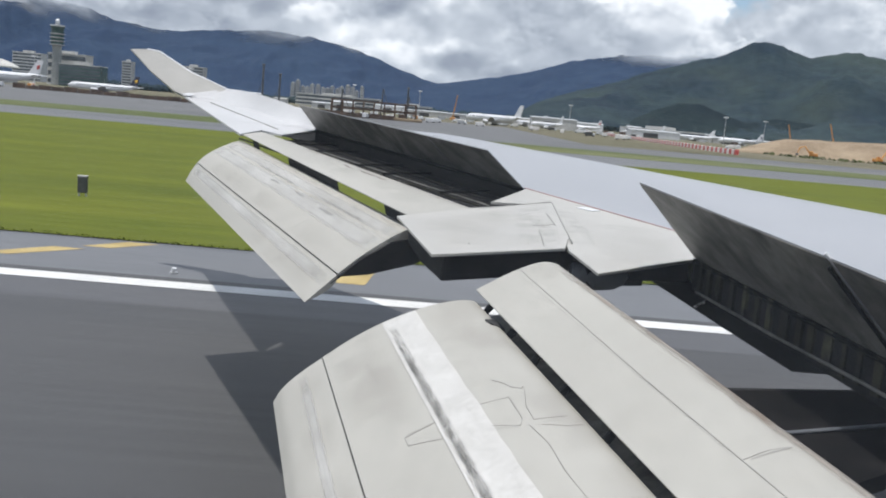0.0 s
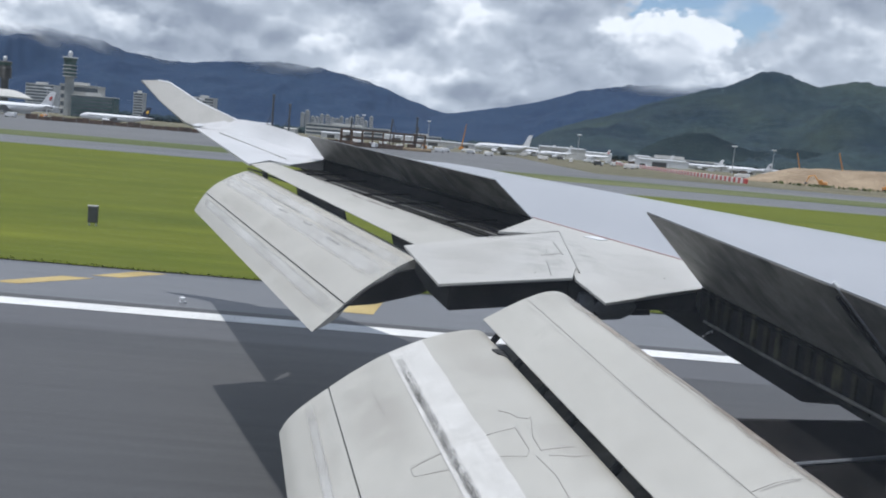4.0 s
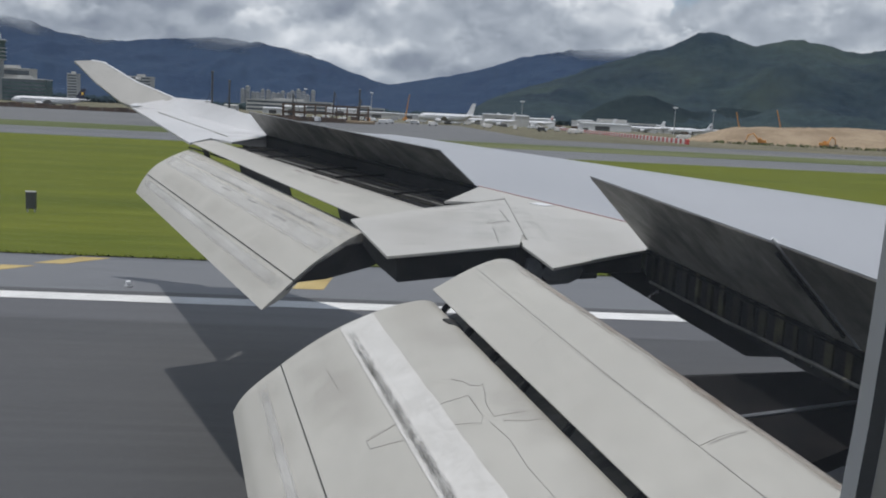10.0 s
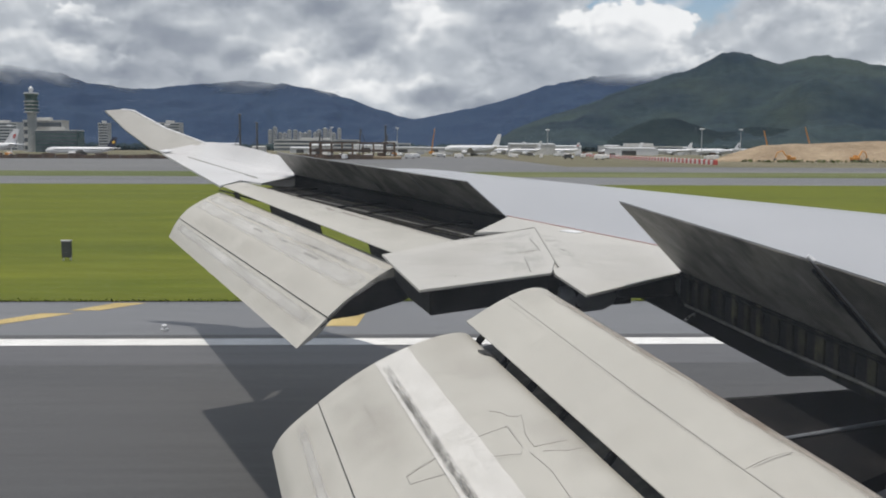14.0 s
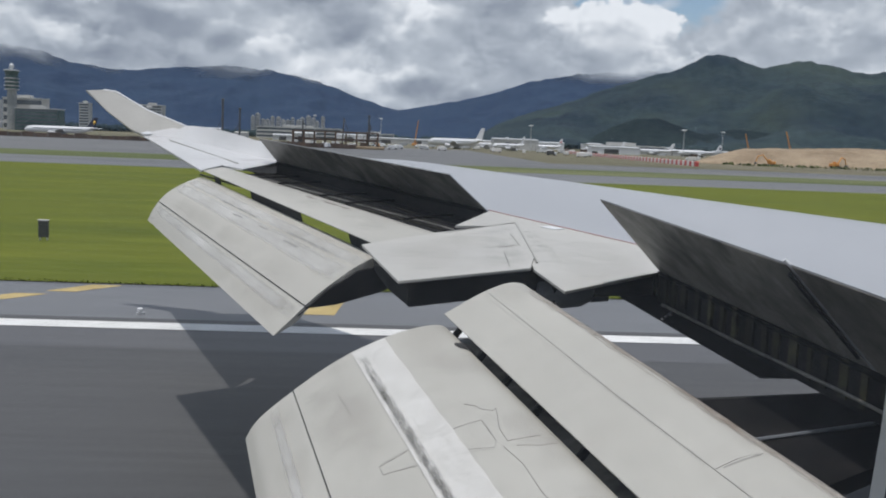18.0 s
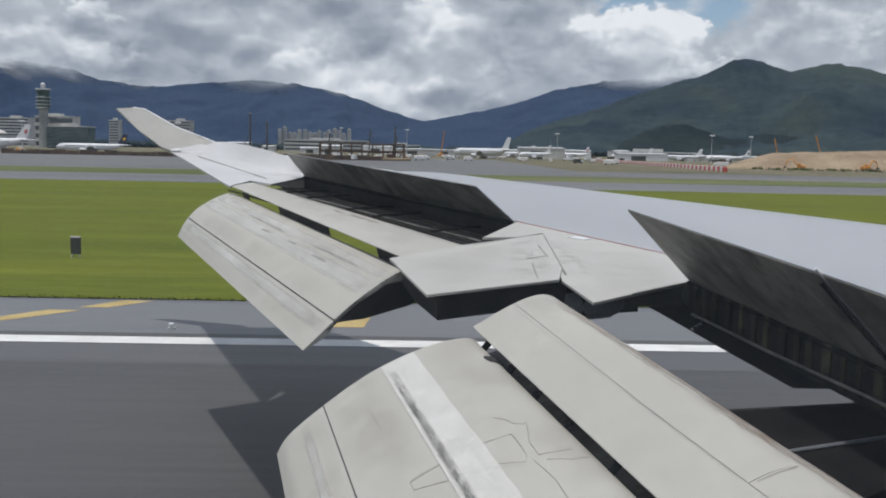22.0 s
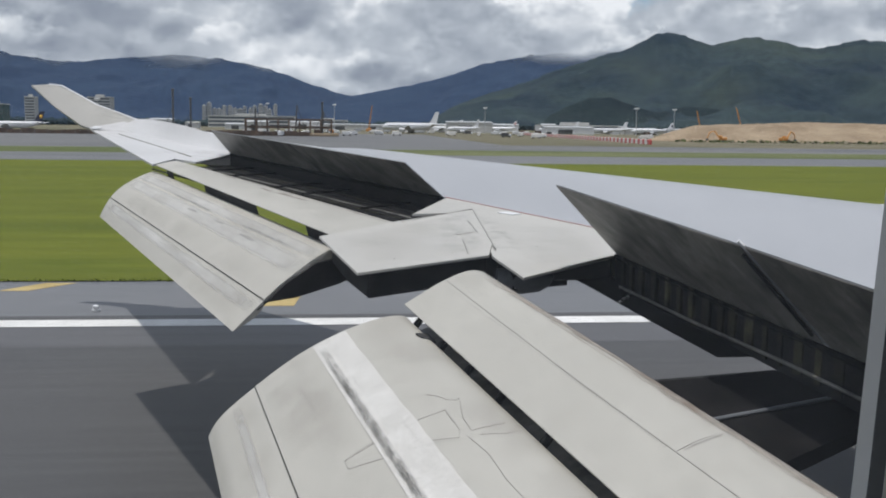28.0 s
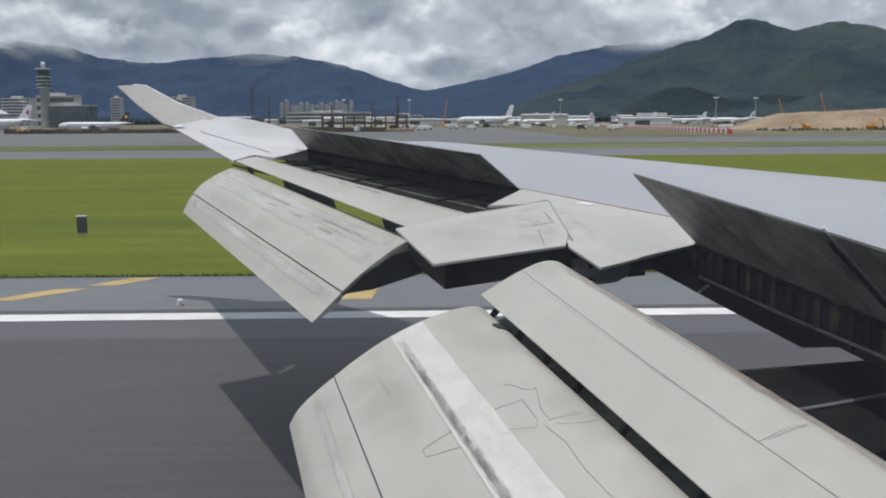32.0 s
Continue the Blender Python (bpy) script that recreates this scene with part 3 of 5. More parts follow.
def box_skin(rings):
    out = bmesh.new()
    loops = [[out.verts.new(c) for c in ring] for ring in rings]
    for p, q in zip(loops, loops[1:]):
        for i in range(len(p)):
            j = (i + 1) % len(p)
            out.faces.new((p[i], p[j], q[j], q[i]))
    out.faces.new(loops[0])
    out.faces.new(loops[-1][::-1])
    return out


part("tip_skin", box_skin(sections[:6]), M_tip, wing, "pale grey painted wing tip skin")
bm = box_skin(sections[5:])
part("wing_box", bm, M_skin, wing, "pale blue-grey painted wing skin")

# winglet
bm = bmesh.new()
inner = [(-7.52, 29.0, 5.50), (-7.97, 29.3, 5.63), (-8.80, 29.62, 6.2), (-9.55, 29.9, 6.82), (-9.0, 29.92, 6.86), (-8.62, 29.9, 6.80), (-7.54, 29.5, 6.21), (-6.75, 29.26, 5.98), (-6.2, 29.14, 5.79)]
ia = [bm.verts.new(p) for p in inner]
oa = [bm.verts.new((p[0] + 0.02, p[1] + 0.12, p[2] - 0.07)) for p in inner]
bm.faces.new(ia)
bm.faces.new(oa[::-1])
for i in range(len(ia)):
    j = (i + 1) % len(ia)
    bm.faces.new((ia[i], ia[j], oa[j], oa[i]))
bmesh.ops.bevel(bm, geom=list(bm.edges), offset=0.03, segments=2, affect='EDGES')
winglet = part("winglet", bm, M_panel, wing, "upswept pale grey winglet")
part("joint_plate", slab([(-7.62, 28.955, 5.57), (-7.38, 28.86, 5.54), (-7.20, 28.88, 5.60), (-7.42, 28.97, 5.63)], 0.012, 0.003), M_white, winglet, "bright white joint plate")
part("leading_edge", tube([(-6.25, 29.16, 5.80), (-7.54, 29.56, 6.25), (-8.62, 29.93, 6.80), (-9.0, 29.95, 6.84)], 0.030, 8), M_white, winglet, "rounded pale leading edge")

# the skin sweeps up into the winglet
bm = bmesh.new()
low_line = curve_points([V(-7.55, 28.95, 0.012), V(-7.0, 28.6, 0.012), V(-6.4, 28.2, 0.012), V(-4.9, 26.0, 0.014), V(-3.8, 24.0, 0.014), V(-2.75, 22.5, 0.014)], 4)
high_line = curve_points([(-7.60, 28.99, 5.58), (-6.9, 29.03, 5.71), (-6.22, 29.08, 5.84), V(-4.9, 26.6, 0.42), V(-3.6, 24.3, 0.36), V(-2.66, 22.5, 0.16)], 4)
rows = [[bm.verts.new(a.lerp(b, k / 4) - Vector((0, 0, 0.05 * math.sin(math.pi * k / 4)))) for k in range(5)] for a, b in zip(low_line, high_line)]
for p, q in zip(rows, rows[1:]):
    for k in range(4):
        bm.faces.new((p[k], p[k + 1], q[k + 1], q[k]))
part("tip_fillet", bm, M_tip, wing, "pale skin curving up into the winglet")

# outer trailing panel and outboard aileron
tip_panel = part("tip_panel", slab([V(-7.55, 29.0, 0.0), V(-4.03, 20.06, 0), V(-3.80, 21.2, 0), V(-3.25, 20.62, 0), V(-2.68, 22.35, 0.0), V(-3.7, 24.2, 0.01), V(-6.2, 28.6, 0.01)], 0.05), M_tip, wing)
part("hinge_groove", tube([V(-6.4, 27.4, 0.02), V(-3.5, 21.6, 0.012)], 0.012, 5), M_grime, tip_panel)

# inboard aileron and the fixed panels beside it
aileron = part("inboard_aileron", slab([V(-0.38, 11.96, 0.02), V(0.08, 9.89, 0.02), V(1.62, 10.80, 0.02), V(1.78, 11.6, 0.02), V(1.90, 14.2, 0.02), V(0.67, 13.11, 0.02)], 0.035, 0.006), M_panel, wing, "large flat pale aileron panel")
fixed = part("fixed_panel", slab([V(1.66, 10.83, 0.0), V(1.83, 9.73, 0.0), V(3.21, 10.95, 0.0), V(3.45, 12.6, 0.0), V(1.60, 15.55, 0.0), V(0.92, 13.85, 0.0), V(1.85, 14.0, 0.0)], 0.035, 0.006), M_panel, wing, "flat pale fixed trailing panel")
# near-black bodies below the panels hold the shade there as colour
part("aileron_body", slab([V(-0.22, 12.0, -0.03), V(-0.02, 11.0, -0.03), V(0.20, 10.15, -0.03), V(1.60, 10.95, -0.03), V(1.80, 11.7, -0.03), V(0.6, 12.9, -0.03)], 0.30, 0.02), M_bay, wing, "lower aileron body, its shadow painted near-black")
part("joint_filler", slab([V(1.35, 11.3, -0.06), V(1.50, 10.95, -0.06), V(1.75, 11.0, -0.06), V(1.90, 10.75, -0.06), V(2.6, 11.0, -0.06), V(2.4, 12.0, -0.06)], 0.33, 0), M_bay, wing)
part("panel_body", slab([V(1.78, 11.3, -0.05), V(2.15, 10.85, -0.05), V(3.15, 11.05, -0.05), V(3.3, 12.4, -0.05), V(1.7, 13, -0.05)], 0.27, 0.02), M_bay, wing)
part("track_fairing", tube([(1.72, 10.9, 3.96), (1.84, 10.9, 3.945), (2.02, 10.9, 3.945), (2.22, 10.9, 3.955), (2.34, 10.9, 3.975), (2.40, 10.9, 3.99)], 0.2, 14, [0.13, 0.155, 0.16, 0.145, 0.10, 0.03]), M_fairing, wing, "grey rounded flap track fairing")
part("red_line", tube([V(1.58, 15.57, 0.008), V(3.42, 12.62, 0.008), V(3.30, 11.3, 0.008)], 0.007, 5), M_red, fixed, "thin faded red boundary line")
part("fastener_plate", slab([V(2.20, 13.95, 0.014), V(2.40, 13.75, 0.014), V(2.55, 13.85, 0.014), V(2.35, 14.05, 0.014)], 0.012, 0), M_white, fixed, "small white placard plate")
for a, b in (((0.72, 13.05), (1.86, 14.22)), ((1.86, 14.22), (1.75, 11.15)), ((1.38, 12.06), (1.66, 12.29)), ((1.42, 11.72), (1.38, 10.85)), ((1.66, 13.15), (1.68, 12.24))):
    part("panel_seam", tube([V(*a, 0.018), V(*b, 0.018)], 0.010, 5), M_grime, aileron)

# spoilers, raised about their hinges
AFT_OUT = Vector((-0.87, -0.50, 0)).normalized()


def spoiler(h0, h1, t0, t1, thick=0.012):
    n = ((Vector(h1) - Vector(h0)).cross(Vector(t0) - Vector(h0))).normalized()
    if n.z > 0:
        n = -n
    top = part("spoiler", slab([h0, h1, t1, t0], thick, 0.008, n), M_skin, wing, "raised pale spoiler panel")
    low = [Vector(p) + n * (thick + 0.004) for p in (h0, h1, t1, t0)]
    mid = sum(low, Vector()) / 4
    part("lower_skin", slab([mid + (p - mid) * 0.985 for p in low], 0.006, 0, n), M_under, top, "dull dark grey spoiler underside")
    return top


h_in, h_out = V(1.60, 15.58, -0.03), V(-2.68, 22.36, -0.03)
t_in, t_out = Vector((0.89, 15.17, 5.17)), Vector((-3.12, 22.10, 5.59))
for k in range(4):
    f0, f1 = k / 4 + 0.0005, (k + 1) / 4 - 0.0005
    spoiler(h_in.lerp(h_out, f0), h_in.lerp(h_out, f1), t_in.lerp(t_out, f0), t_in.lerp(t_out, f1))
g_out, g_in = V(3.23, 10.96, -0.03), V(4.92, 2.0, -0.03)
u_out, u_in = Vector((2.37, 10.72, 5.13)), Vector((3.97, 1.9, 4.50))
for f0, f1 in ((0.0, 0.4185), (0.4215, 0.72), (0.73, 1.0)):
    tail = Vector((2.23, 10.09, 5.14)) if f0 == 0 else u_out.lerp(u_in, f0)
    spoiler(g_out.lerp(g_in, f0), g_out.lerp(g_in, f1), tail, u_out.lerp(u_in, f1))
cap_at = u_out.lerp(u_in, 0.42)
hinge_at = g_out.lerp(g_in, 0.42)
off = (g_in - g_out).cross(u_out - g_out).normalized()
off = (off if off.z < 0 else -off) * 0.055
part("actuator_rod", tube([cap_at + off + (hinge_at - cap_at) * 0.05, cap_at + off + (hinge_at - cap_at) * 0.80], 0.017, 6), M_shade_black, wing, "dark hinge rib under the spoiler")
part("actuator_cap", tube([cap_at + Vector((-0.04, 0.01, 0.025)), cap_at + Vector((0.09, -0.02, -0.09))], 0.019, 6), M_white, wing, "small white end cap")

# black tubes added along the hinges, hiding a pale line above the bay
part("hinge_tube", tube([V(1.52, 15.53, -0.015), V(-2.75, 22.32, -0.015)], 0.034, 6), M_shade_black, wing, "dark tube added along the spoiler hinge")
part("hinge_tube", tube([V(3.16, 10.9, -0.02), V(4.9, 1.6, -0.02)], 0.034, 6), M_shade_black, wing, "dark tube added along the spoiler hinge")

# bays under the spoilers; near-black sheets carry their shade in the colour
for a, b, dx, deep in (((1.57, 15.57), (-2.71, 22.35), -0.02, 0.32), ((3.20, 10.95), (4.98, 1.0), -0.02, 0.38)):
    part("rear_spar", slab([V(a[0] + dx, a[1], -0.005), V(b[0] + dx, b[1], -0.005), V(b[0] + dx, b[1], -deep), V(a[0] + dx, a[1], -deep)], 0.012, 0, (-0.87, -0.5, 0)), M_bay, wing, "rear spar face, its shade painted near-black")
part("flap_bay", slab([V(1.55, 15.6, -0.26), V(-2.72, 22.4, -0.26), V(-3.7, 20.95, -0.17), V(0.75, 13.1, -0.17)], 0.02, 0), M_bay, wing, "open flap bay, its shade painted near-black")
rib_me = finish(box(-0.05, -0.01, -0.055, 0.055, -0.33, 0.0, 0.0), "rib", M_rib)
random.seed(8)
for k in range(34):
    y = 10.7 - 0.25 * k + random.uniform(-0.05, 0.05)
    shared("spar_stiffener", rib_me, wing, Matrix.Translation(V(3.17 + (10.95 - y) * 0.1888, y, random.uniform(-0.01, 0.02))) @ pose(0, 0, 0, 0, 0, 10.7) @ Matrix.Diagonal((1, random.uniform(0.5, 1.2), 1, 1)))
part("spar_rail", tube([V(3.16, 10.7, -0.34), V(3.47, 9.0, -0.31), V(3.74, 7.55, -0.26), V(4.75, 2.0, -0.2)], 0.016, 6), M_under, wing, "thin grey rail along the bay")
# cove and root panels, the occluded shade under the wing painted black
part("cove_panel", slab([V(2.75, 11.6, -0.40), V(2.865, 11.02, -0.40), V(3.135, 9.49, -0.40), V(3.38, 8.23, -0.40), V(3.82, 8.24, -0.40), V(3.86, 7.89, -0.40), V(4.3, 7.6, -0.40), V(4.5, 10.5, -0.40), V(3.3, 12.4, -0.40)], 0.008, 0), M_shade_black, wing, "lower cove panel, its shade painted black")
part("root_panel", slab([V(2.1, 7.56, -0.41), V(3.858, 7.884, -0.41), V(4.4, 7.9, -0.41), V(5.6, 2.0, -0.41), V(4.6, 4.6, -0.41), V(4.2, 6.78, -0.41), V(3.5, 6.31, -0.41), V(2.92, 5.92, -0.41), V(2.1, 5.37, -0.41)], 0.12, 0), M_shade_black, wing, "lower panel by the wing root, its shade painted black")
part("panel_rail", tube([V(2.2, 6.47, -0.395), V(2.77, 6.71, -0.395), V(3.55, 6.99, -0.395), V(4.1, 7.19, -0.395)], 0.016, 6), M_fairing, wing, "grey rail on the dark panel")
part("panel_lip", tube([V(2.1, 7.53, -0.42), V(3.85, 7.85, -0.42)], 0.012, 6), M_seal, wing)
part("bay_fitting", tube([V(3.02, 10.18, -0.38), V(3.12, 10.28, -0.36), V(3.2, 10.42, -0.37)], 0.018, 6), M_metal, wing, "small bright fitting in the bay")
random.seed(4)
for k in range(8):
    o = 0.15 + 0.19 * k
    pts = [V(1.35 - o * 0.75 - 4.28 * f + random.uniform(-.04, .04), 15.2 - o * 1.25 + 6.78 * f, -0.19 + 0.011 * k + random.uniform(-.015, .015)) for f in [i / 9 for i in range(10)]]
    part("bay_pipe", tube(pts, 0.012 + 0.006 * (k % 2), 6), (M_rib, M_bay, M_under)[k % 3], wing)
for k in range(5):
    f = (k + 0.6 + 0.3 * (k % 2)) / 5.5
    a = V(1.5 - 4.28 * f, 15.3 + 6.78 * f, -0.16)
    part("bay_bracket", tube([a, a + Vector((-0.85, -0.95, -0.02))], 0.018, 6), M_shade_black, wing)

# outboard flap: fore, main and aft segments
fore_o = part("fore_flap", skin_loft(curve_points([V(0.78, 13.15, -0.05), V(0.45, 12.85, 0.0), V(-0.24, 12.18, 0.0)], 5), curve_points([V(-3.55, 20.98, -0.06), V(-3.72, 20.75, 0), V(-4.02, 20.2, -0.02)], 5), 0.12), M_flap, wing, "pale narrow fore flap")
in_prof = [(-0.08, 12.28, 4.08), (-0.18, 12.22, 4.16), (-0.42, 12.07, 4.06), (-0.80, 11.83, 3.80), (-1.05, 11.68, 3.59)]
out_prof = [(-3.92, 20.36, 4.67), (-4.06, 20.27, 4.73), (-4.32, 20.10, 4.63), (-4.64, 19.90, 4.43), (-4.83, 19.78, 4.23)]
main_o = part("main_flap", skin_loft(curve_points(in_prof, 5), curve_points(out_prof, 5), 0.24, 10, 0.4), M_flap, wing, "pale weathered main flap")
aft_o = part("aft_flap", skin_loft(curve_points([(-1.054, 11.674, 3.580), (-1.23, 11.56, 3.41), (-1.41, 11.45, 3.24)], 4), curve_points([(-4.834, 19.775, 4.219), (-4.94, 19.70, 4.03), (-5.02, 19.64, 3.84)], 4), 0.08, 10), M_flap, wing, "pale aft flap")
part("hinge_seal", slab([(-1.00, 11.71, 3.575), (-1.13, 11.62, 3.475), (-4.89, 19.73, 4.10), (-4.79, 19.81, 4.215)], 0.02, 0), M_seal, wing, "dark seal behind the flap joint")
# shaded end face of the flap, painted near-black
part("flap_end", slab([(-0.10, 12.27, 4.05), (-0.45, 12.06, 3.99), (-0.80, 11.84, 3.78), (-1.05, 11.69, 3.56), (-0.70, 11.90, 3.58), (-0.16, 12.23, 3.70), (0.12, 12.4, 3.82)], 0.06, 0, (0.5, -0.85, 0)), M_bay, wing, "flap end face, its shade painted near-black")

# inboard flap
SPAN = Vector((0.225, -1.0, -0.069))


def run(p, length):
    return Vector(p) + SPAN * length


L = 7.9
fore_p = curve_points([(1.50, 9.93, 4.10), (1.43, 9.91, 4.20), (1.24, 9.86, 4.22), (0.94, 9.77, 4.11), (0.570, 9.677, 3.903)], 5)
fore_q = [run(p, L) + Vector((-0.17 * max(0, 1 - i / 14), 0, 0)) for i, p in enumerate(fore_p)]
slot = [Vector((0.68, 9.70, 3.60)), Vector((1.36, 9.86, 3.80))]
part("slot_floor", slab([*slot, run(slot[1], L), run(slot[0], L)], 0.02, 0), M_under, wing, "dark floor of the flap slot")
fore_i = part("fore_flap", skin_loft(fore_p, fore_q, 0.14, 8), M_flap, wing, "pale smooth fore flap")
main_p = curve_points([(0.67, 9.70, 3.66), (0.565, 9.675, 3.775), (0.34, 9.61, 3.775), (-0.01, 9.52, 3.68), (-0.38, 9.42, 3.52), (-0.68, 9.34, 3.34), (-0.93, 9.27, 3.16)], 5)
main_i = part("main_flap", skin_loft(main_p, [run(p, L) for p in main_p], 0.30, 8, 0.4), M_flap, wing, "pale weathered main flap with repair marks")
aft_p = curve_points([(-0.938, 9.266, 3.150), (-1.05, 9.24, 3.065), (-1.20, 9.20, 2.94), (-1.31, 9.17, 2.82), (-1.38, 9.15, 2.69)], 4)
aft_i = part("aft_flap", skin_loft(aft_p, [run(p, L) for p in aft_p], 0.09, 8), M_flap, wing, "pale aft flap")



# repairs, seams and dirt that lie on the flaps
def at(prof, other, u, v, lift=0.004):
    """A place on a flap's upper skin: u from nose to tail, v from outer to inner end."""
    k = u * (len(prof) - 1)
    i = min(int(k), len(prof) - 2)
    a, b = prof[i].lerp(prof[i + 1], k - i), other[i].lerp(other[i + 1], k - i)
    n = (prof[i + 1] - prof[i]).cross(b - a).normalized()
    return a.lerp(b, v) + (n if n.z > 0 else -n) * lift


def strip(name, prof, other, u0, u1, v0, v1, material, parent, label="", lift=0.004, nu=6, nv=14, ragged=0.0):
    bm = bmesh.new()
    grid = []
    for i in range(nv + 1):
        v = v0 + (v1 - v0) * i / nv
        w0 = u0 + ragged * noise.noise(Vector((v * 40, u0 * 9, 1)))
        w1 = u1 + ragged * noise.noise(Vector((v * 40, u1 * 9, 5)))
        grid.append([bm.verts.new(at(prof, other, w0 + (w1 - w0) * j / nu, v, lift)) for j in range(nu + 1)])
    for a, b in zip(grid, grid[1:]):
        for j in range(nu):
            bm.faces.new((a[j], a[j + 1], b[j + 1], b[j]))
    uv = bm.loops.layers.uv.new("uv")
    spot = {v: (j / nu, i / nv) for i, row in enumerate(grid) for j, v in enumerate(row)}
    for f in bm.faces:
        for c in f.loops:
            c[uv].uv = spot[c.vert]
    return part(name, bm, material, parent, label, 80)


def seam(prof, other, uv, radius, material, parent, lift=0.001, name="seam"):
    pts = []
    for (u0, v0), (u1, v1) in zip(uv, uv[1:]):
        n = max(2, int(14 * (abs(u1 - u0) + 4 * abs(v1 - v0))))
        pts += [at(prof, other, u0 + (u1 - u0) * i / n, v0 + (v1 - v0) * i / n, lift) for i in range(n)]
    pts.append(at(prof, other, *uv[-1], lift))
    return part(name, tube(pts, radius, 5), material, parent)


main_q, aft_q = [run(p, L) for p in main_p], [run(p, L) for p in aft_p]
strip("bare_strip", main_p, main_q, 0.517, 0.655, 0.003, 0.97, M_patch, main_i, "whitish worn reinforcing strip", ragged=0.006, nv=40)
strip("bare_strip", main_p, main_q, 0.655, 0.664, 0.003, 0.97, M_patch, main_i, "bright raised strip edge", 0.008, 2, 40)
strip("grime_streak", main_p, main_q, 0.637, 0.647, 0.04, 0.97, M_streak, main_i, "dark dirt streak along the strip", 0.007, 3, 90, 0.004)
for uv in ([(0.781, 0.312), (0.781, 0.329), (0.644, 0.354), (0.525, 0.362), (0.444, 0.379), (0.425, 0.367), (0.419, 0.317), (0.575, 0.312), (0.69, 0.314), (0.781, 0.312)],
           [(0.43, 0.27), (0.400, 0.283), (0.388, 0.296), (0.356, 0.304), (0.338, 0.300), (0.356, 0.317), (0.388, 0.346), (0.394, 0.375), (0.33, 0.378), (0.256, 0.379)],
           [(0.381, 0.388), (0.294, 0.400), (0.20, 0.398)],
           [(0.419, 0.383), (0.406, 0.425), (0.419, 0.475), (0.41, 0.6)],
           [(0.56, 0.20), (0.565, 0.30)], [(0.555, 0.08), (0.556, 0.24), (0.557, 0.5)], [(0.80, 0.10), (0.79, 0.17)]):
    seam(main_p, main_q, uv, 0.0032, M_grime, main_i, name="repair_seam")
seam(fore_p, fore_q, [(0.70, 0.0), (0.735, 0.4), (0.735, 0.97)], 0.0036, M_grime, fore_i)
seam(fore_p, fore_q, [(0.735, 0.562), (0.62, 0.565), (0.47, 0.572)], 0.003, M_grime, fore_i)
strip("worn_nose", fore_p, fore_q, 0.18, 0.46, 0.02, 0.97, M_worn, fore_i, "brownish worn nose of the flap", 0.004, 4, 40, 0.03)
strip("light_strip", aft_p, aft_q, 0.31, 0.44, 0.01, 0.97, M_rubbed, aft_i, "pale rubbed strip", 0.004, 4, 20, 0.006)
strip("joint_seal", aft_p, aft_q, 0.0, 0.006, 0.0, 0.97, M_grime, aft_i, "thin dark joint seal", 0.004, 2, 10)
for u0, u1, v0, v1 in ((0.618, 0.655, 0.02, 0.97), (0.628, 0.652, 0.10, 0.75)):
    strip("grime_streak", main_p, main_q, u0, u1, v0, v1, M_streak, main_i, "dark smudges on the whitish strip", 0.008, 6, 40)
for u0, u1, v0, v1 in ((0.12, 0.5, 0.0, 0.22), (0.05, 0.4, 0.3, 0.9), (0.68, 0.98, 0.0, 0.3)):
    strip("brown_soil", main_p, main_q, u0, u1, v0, v1, M_soil, main_i, "", 0.0045, 8, 24)
for u0, u1, v0, v1 in ((0.1, 0.55, 0.3, 0.97), (0.2, 0.7, 0.0, 0.12)):
    strip("brown_soil", fore_p, fore_q, u0, u1, v0, v1, M_soil, fore_i, "", 0.0055, 8, 24)
strip("brown_soil", aft_p, aft_q, 0.05, 0.6, 0.0, 0.5, M_soil, aft_i, "", 0.005, 8, 16)
# grime on the flat panels
for x0, y0, x1, y1, x2, y2, x3, y3, what, owner, lift in ((1.05, 10.75, 1.64, 11.1, 1.25, 13.3, 1.76, 13.8, M_smudge, aileron, 0.0235), (0.15, 10.3, 1.5, 11.1, -0.2, 11.8, 1.4, 13.5, M_soil, aileron, 0.0225),
                                                          (2.0, 10.1, 3.1, 11.0, 1.9, 13.2, 3.2, 12.7, M_soil, fixed, 0.0025), (1.75, 11.0, 2.1, 11.1, 1.8, 13.6, 2.1, 13.6, M_smudge, fixed, 0.0035)):
    near, far = [V(x0, y0, 0), V(x1, y1, 0)], [V(x2, y2, 0), V(x3, y3, 0)]
    strip("grime_patch", near, far, 0, 1, 0, 1, what, owner, "", lift, 6, 12)
bracket = part("hinge_bracket", slab([at(main_p, main_q, 0.245, 0.090, 0.022), at(main_p, main_q, 0.13, 0.080, 0.03), at(main_p, main_q, 0.10, 0.108, 0.03), at(main_p, main_q, 0.225, 0.106, 0.022)], 0.03, 0.004), M_seal, main_i, "small black hinge bracket")
for v in (0.03, 0.13, 0.22, 0.31, 0.42, 0.55, 0.7, 0.85):
    a, b = at(main_p, main_q, 0.08, v, -0.05), at(fore_p, fore_q, 0.97, v, -0.14)
    part("slot_link", tube([a, b], 0.035, 6), M_bay, main_i)



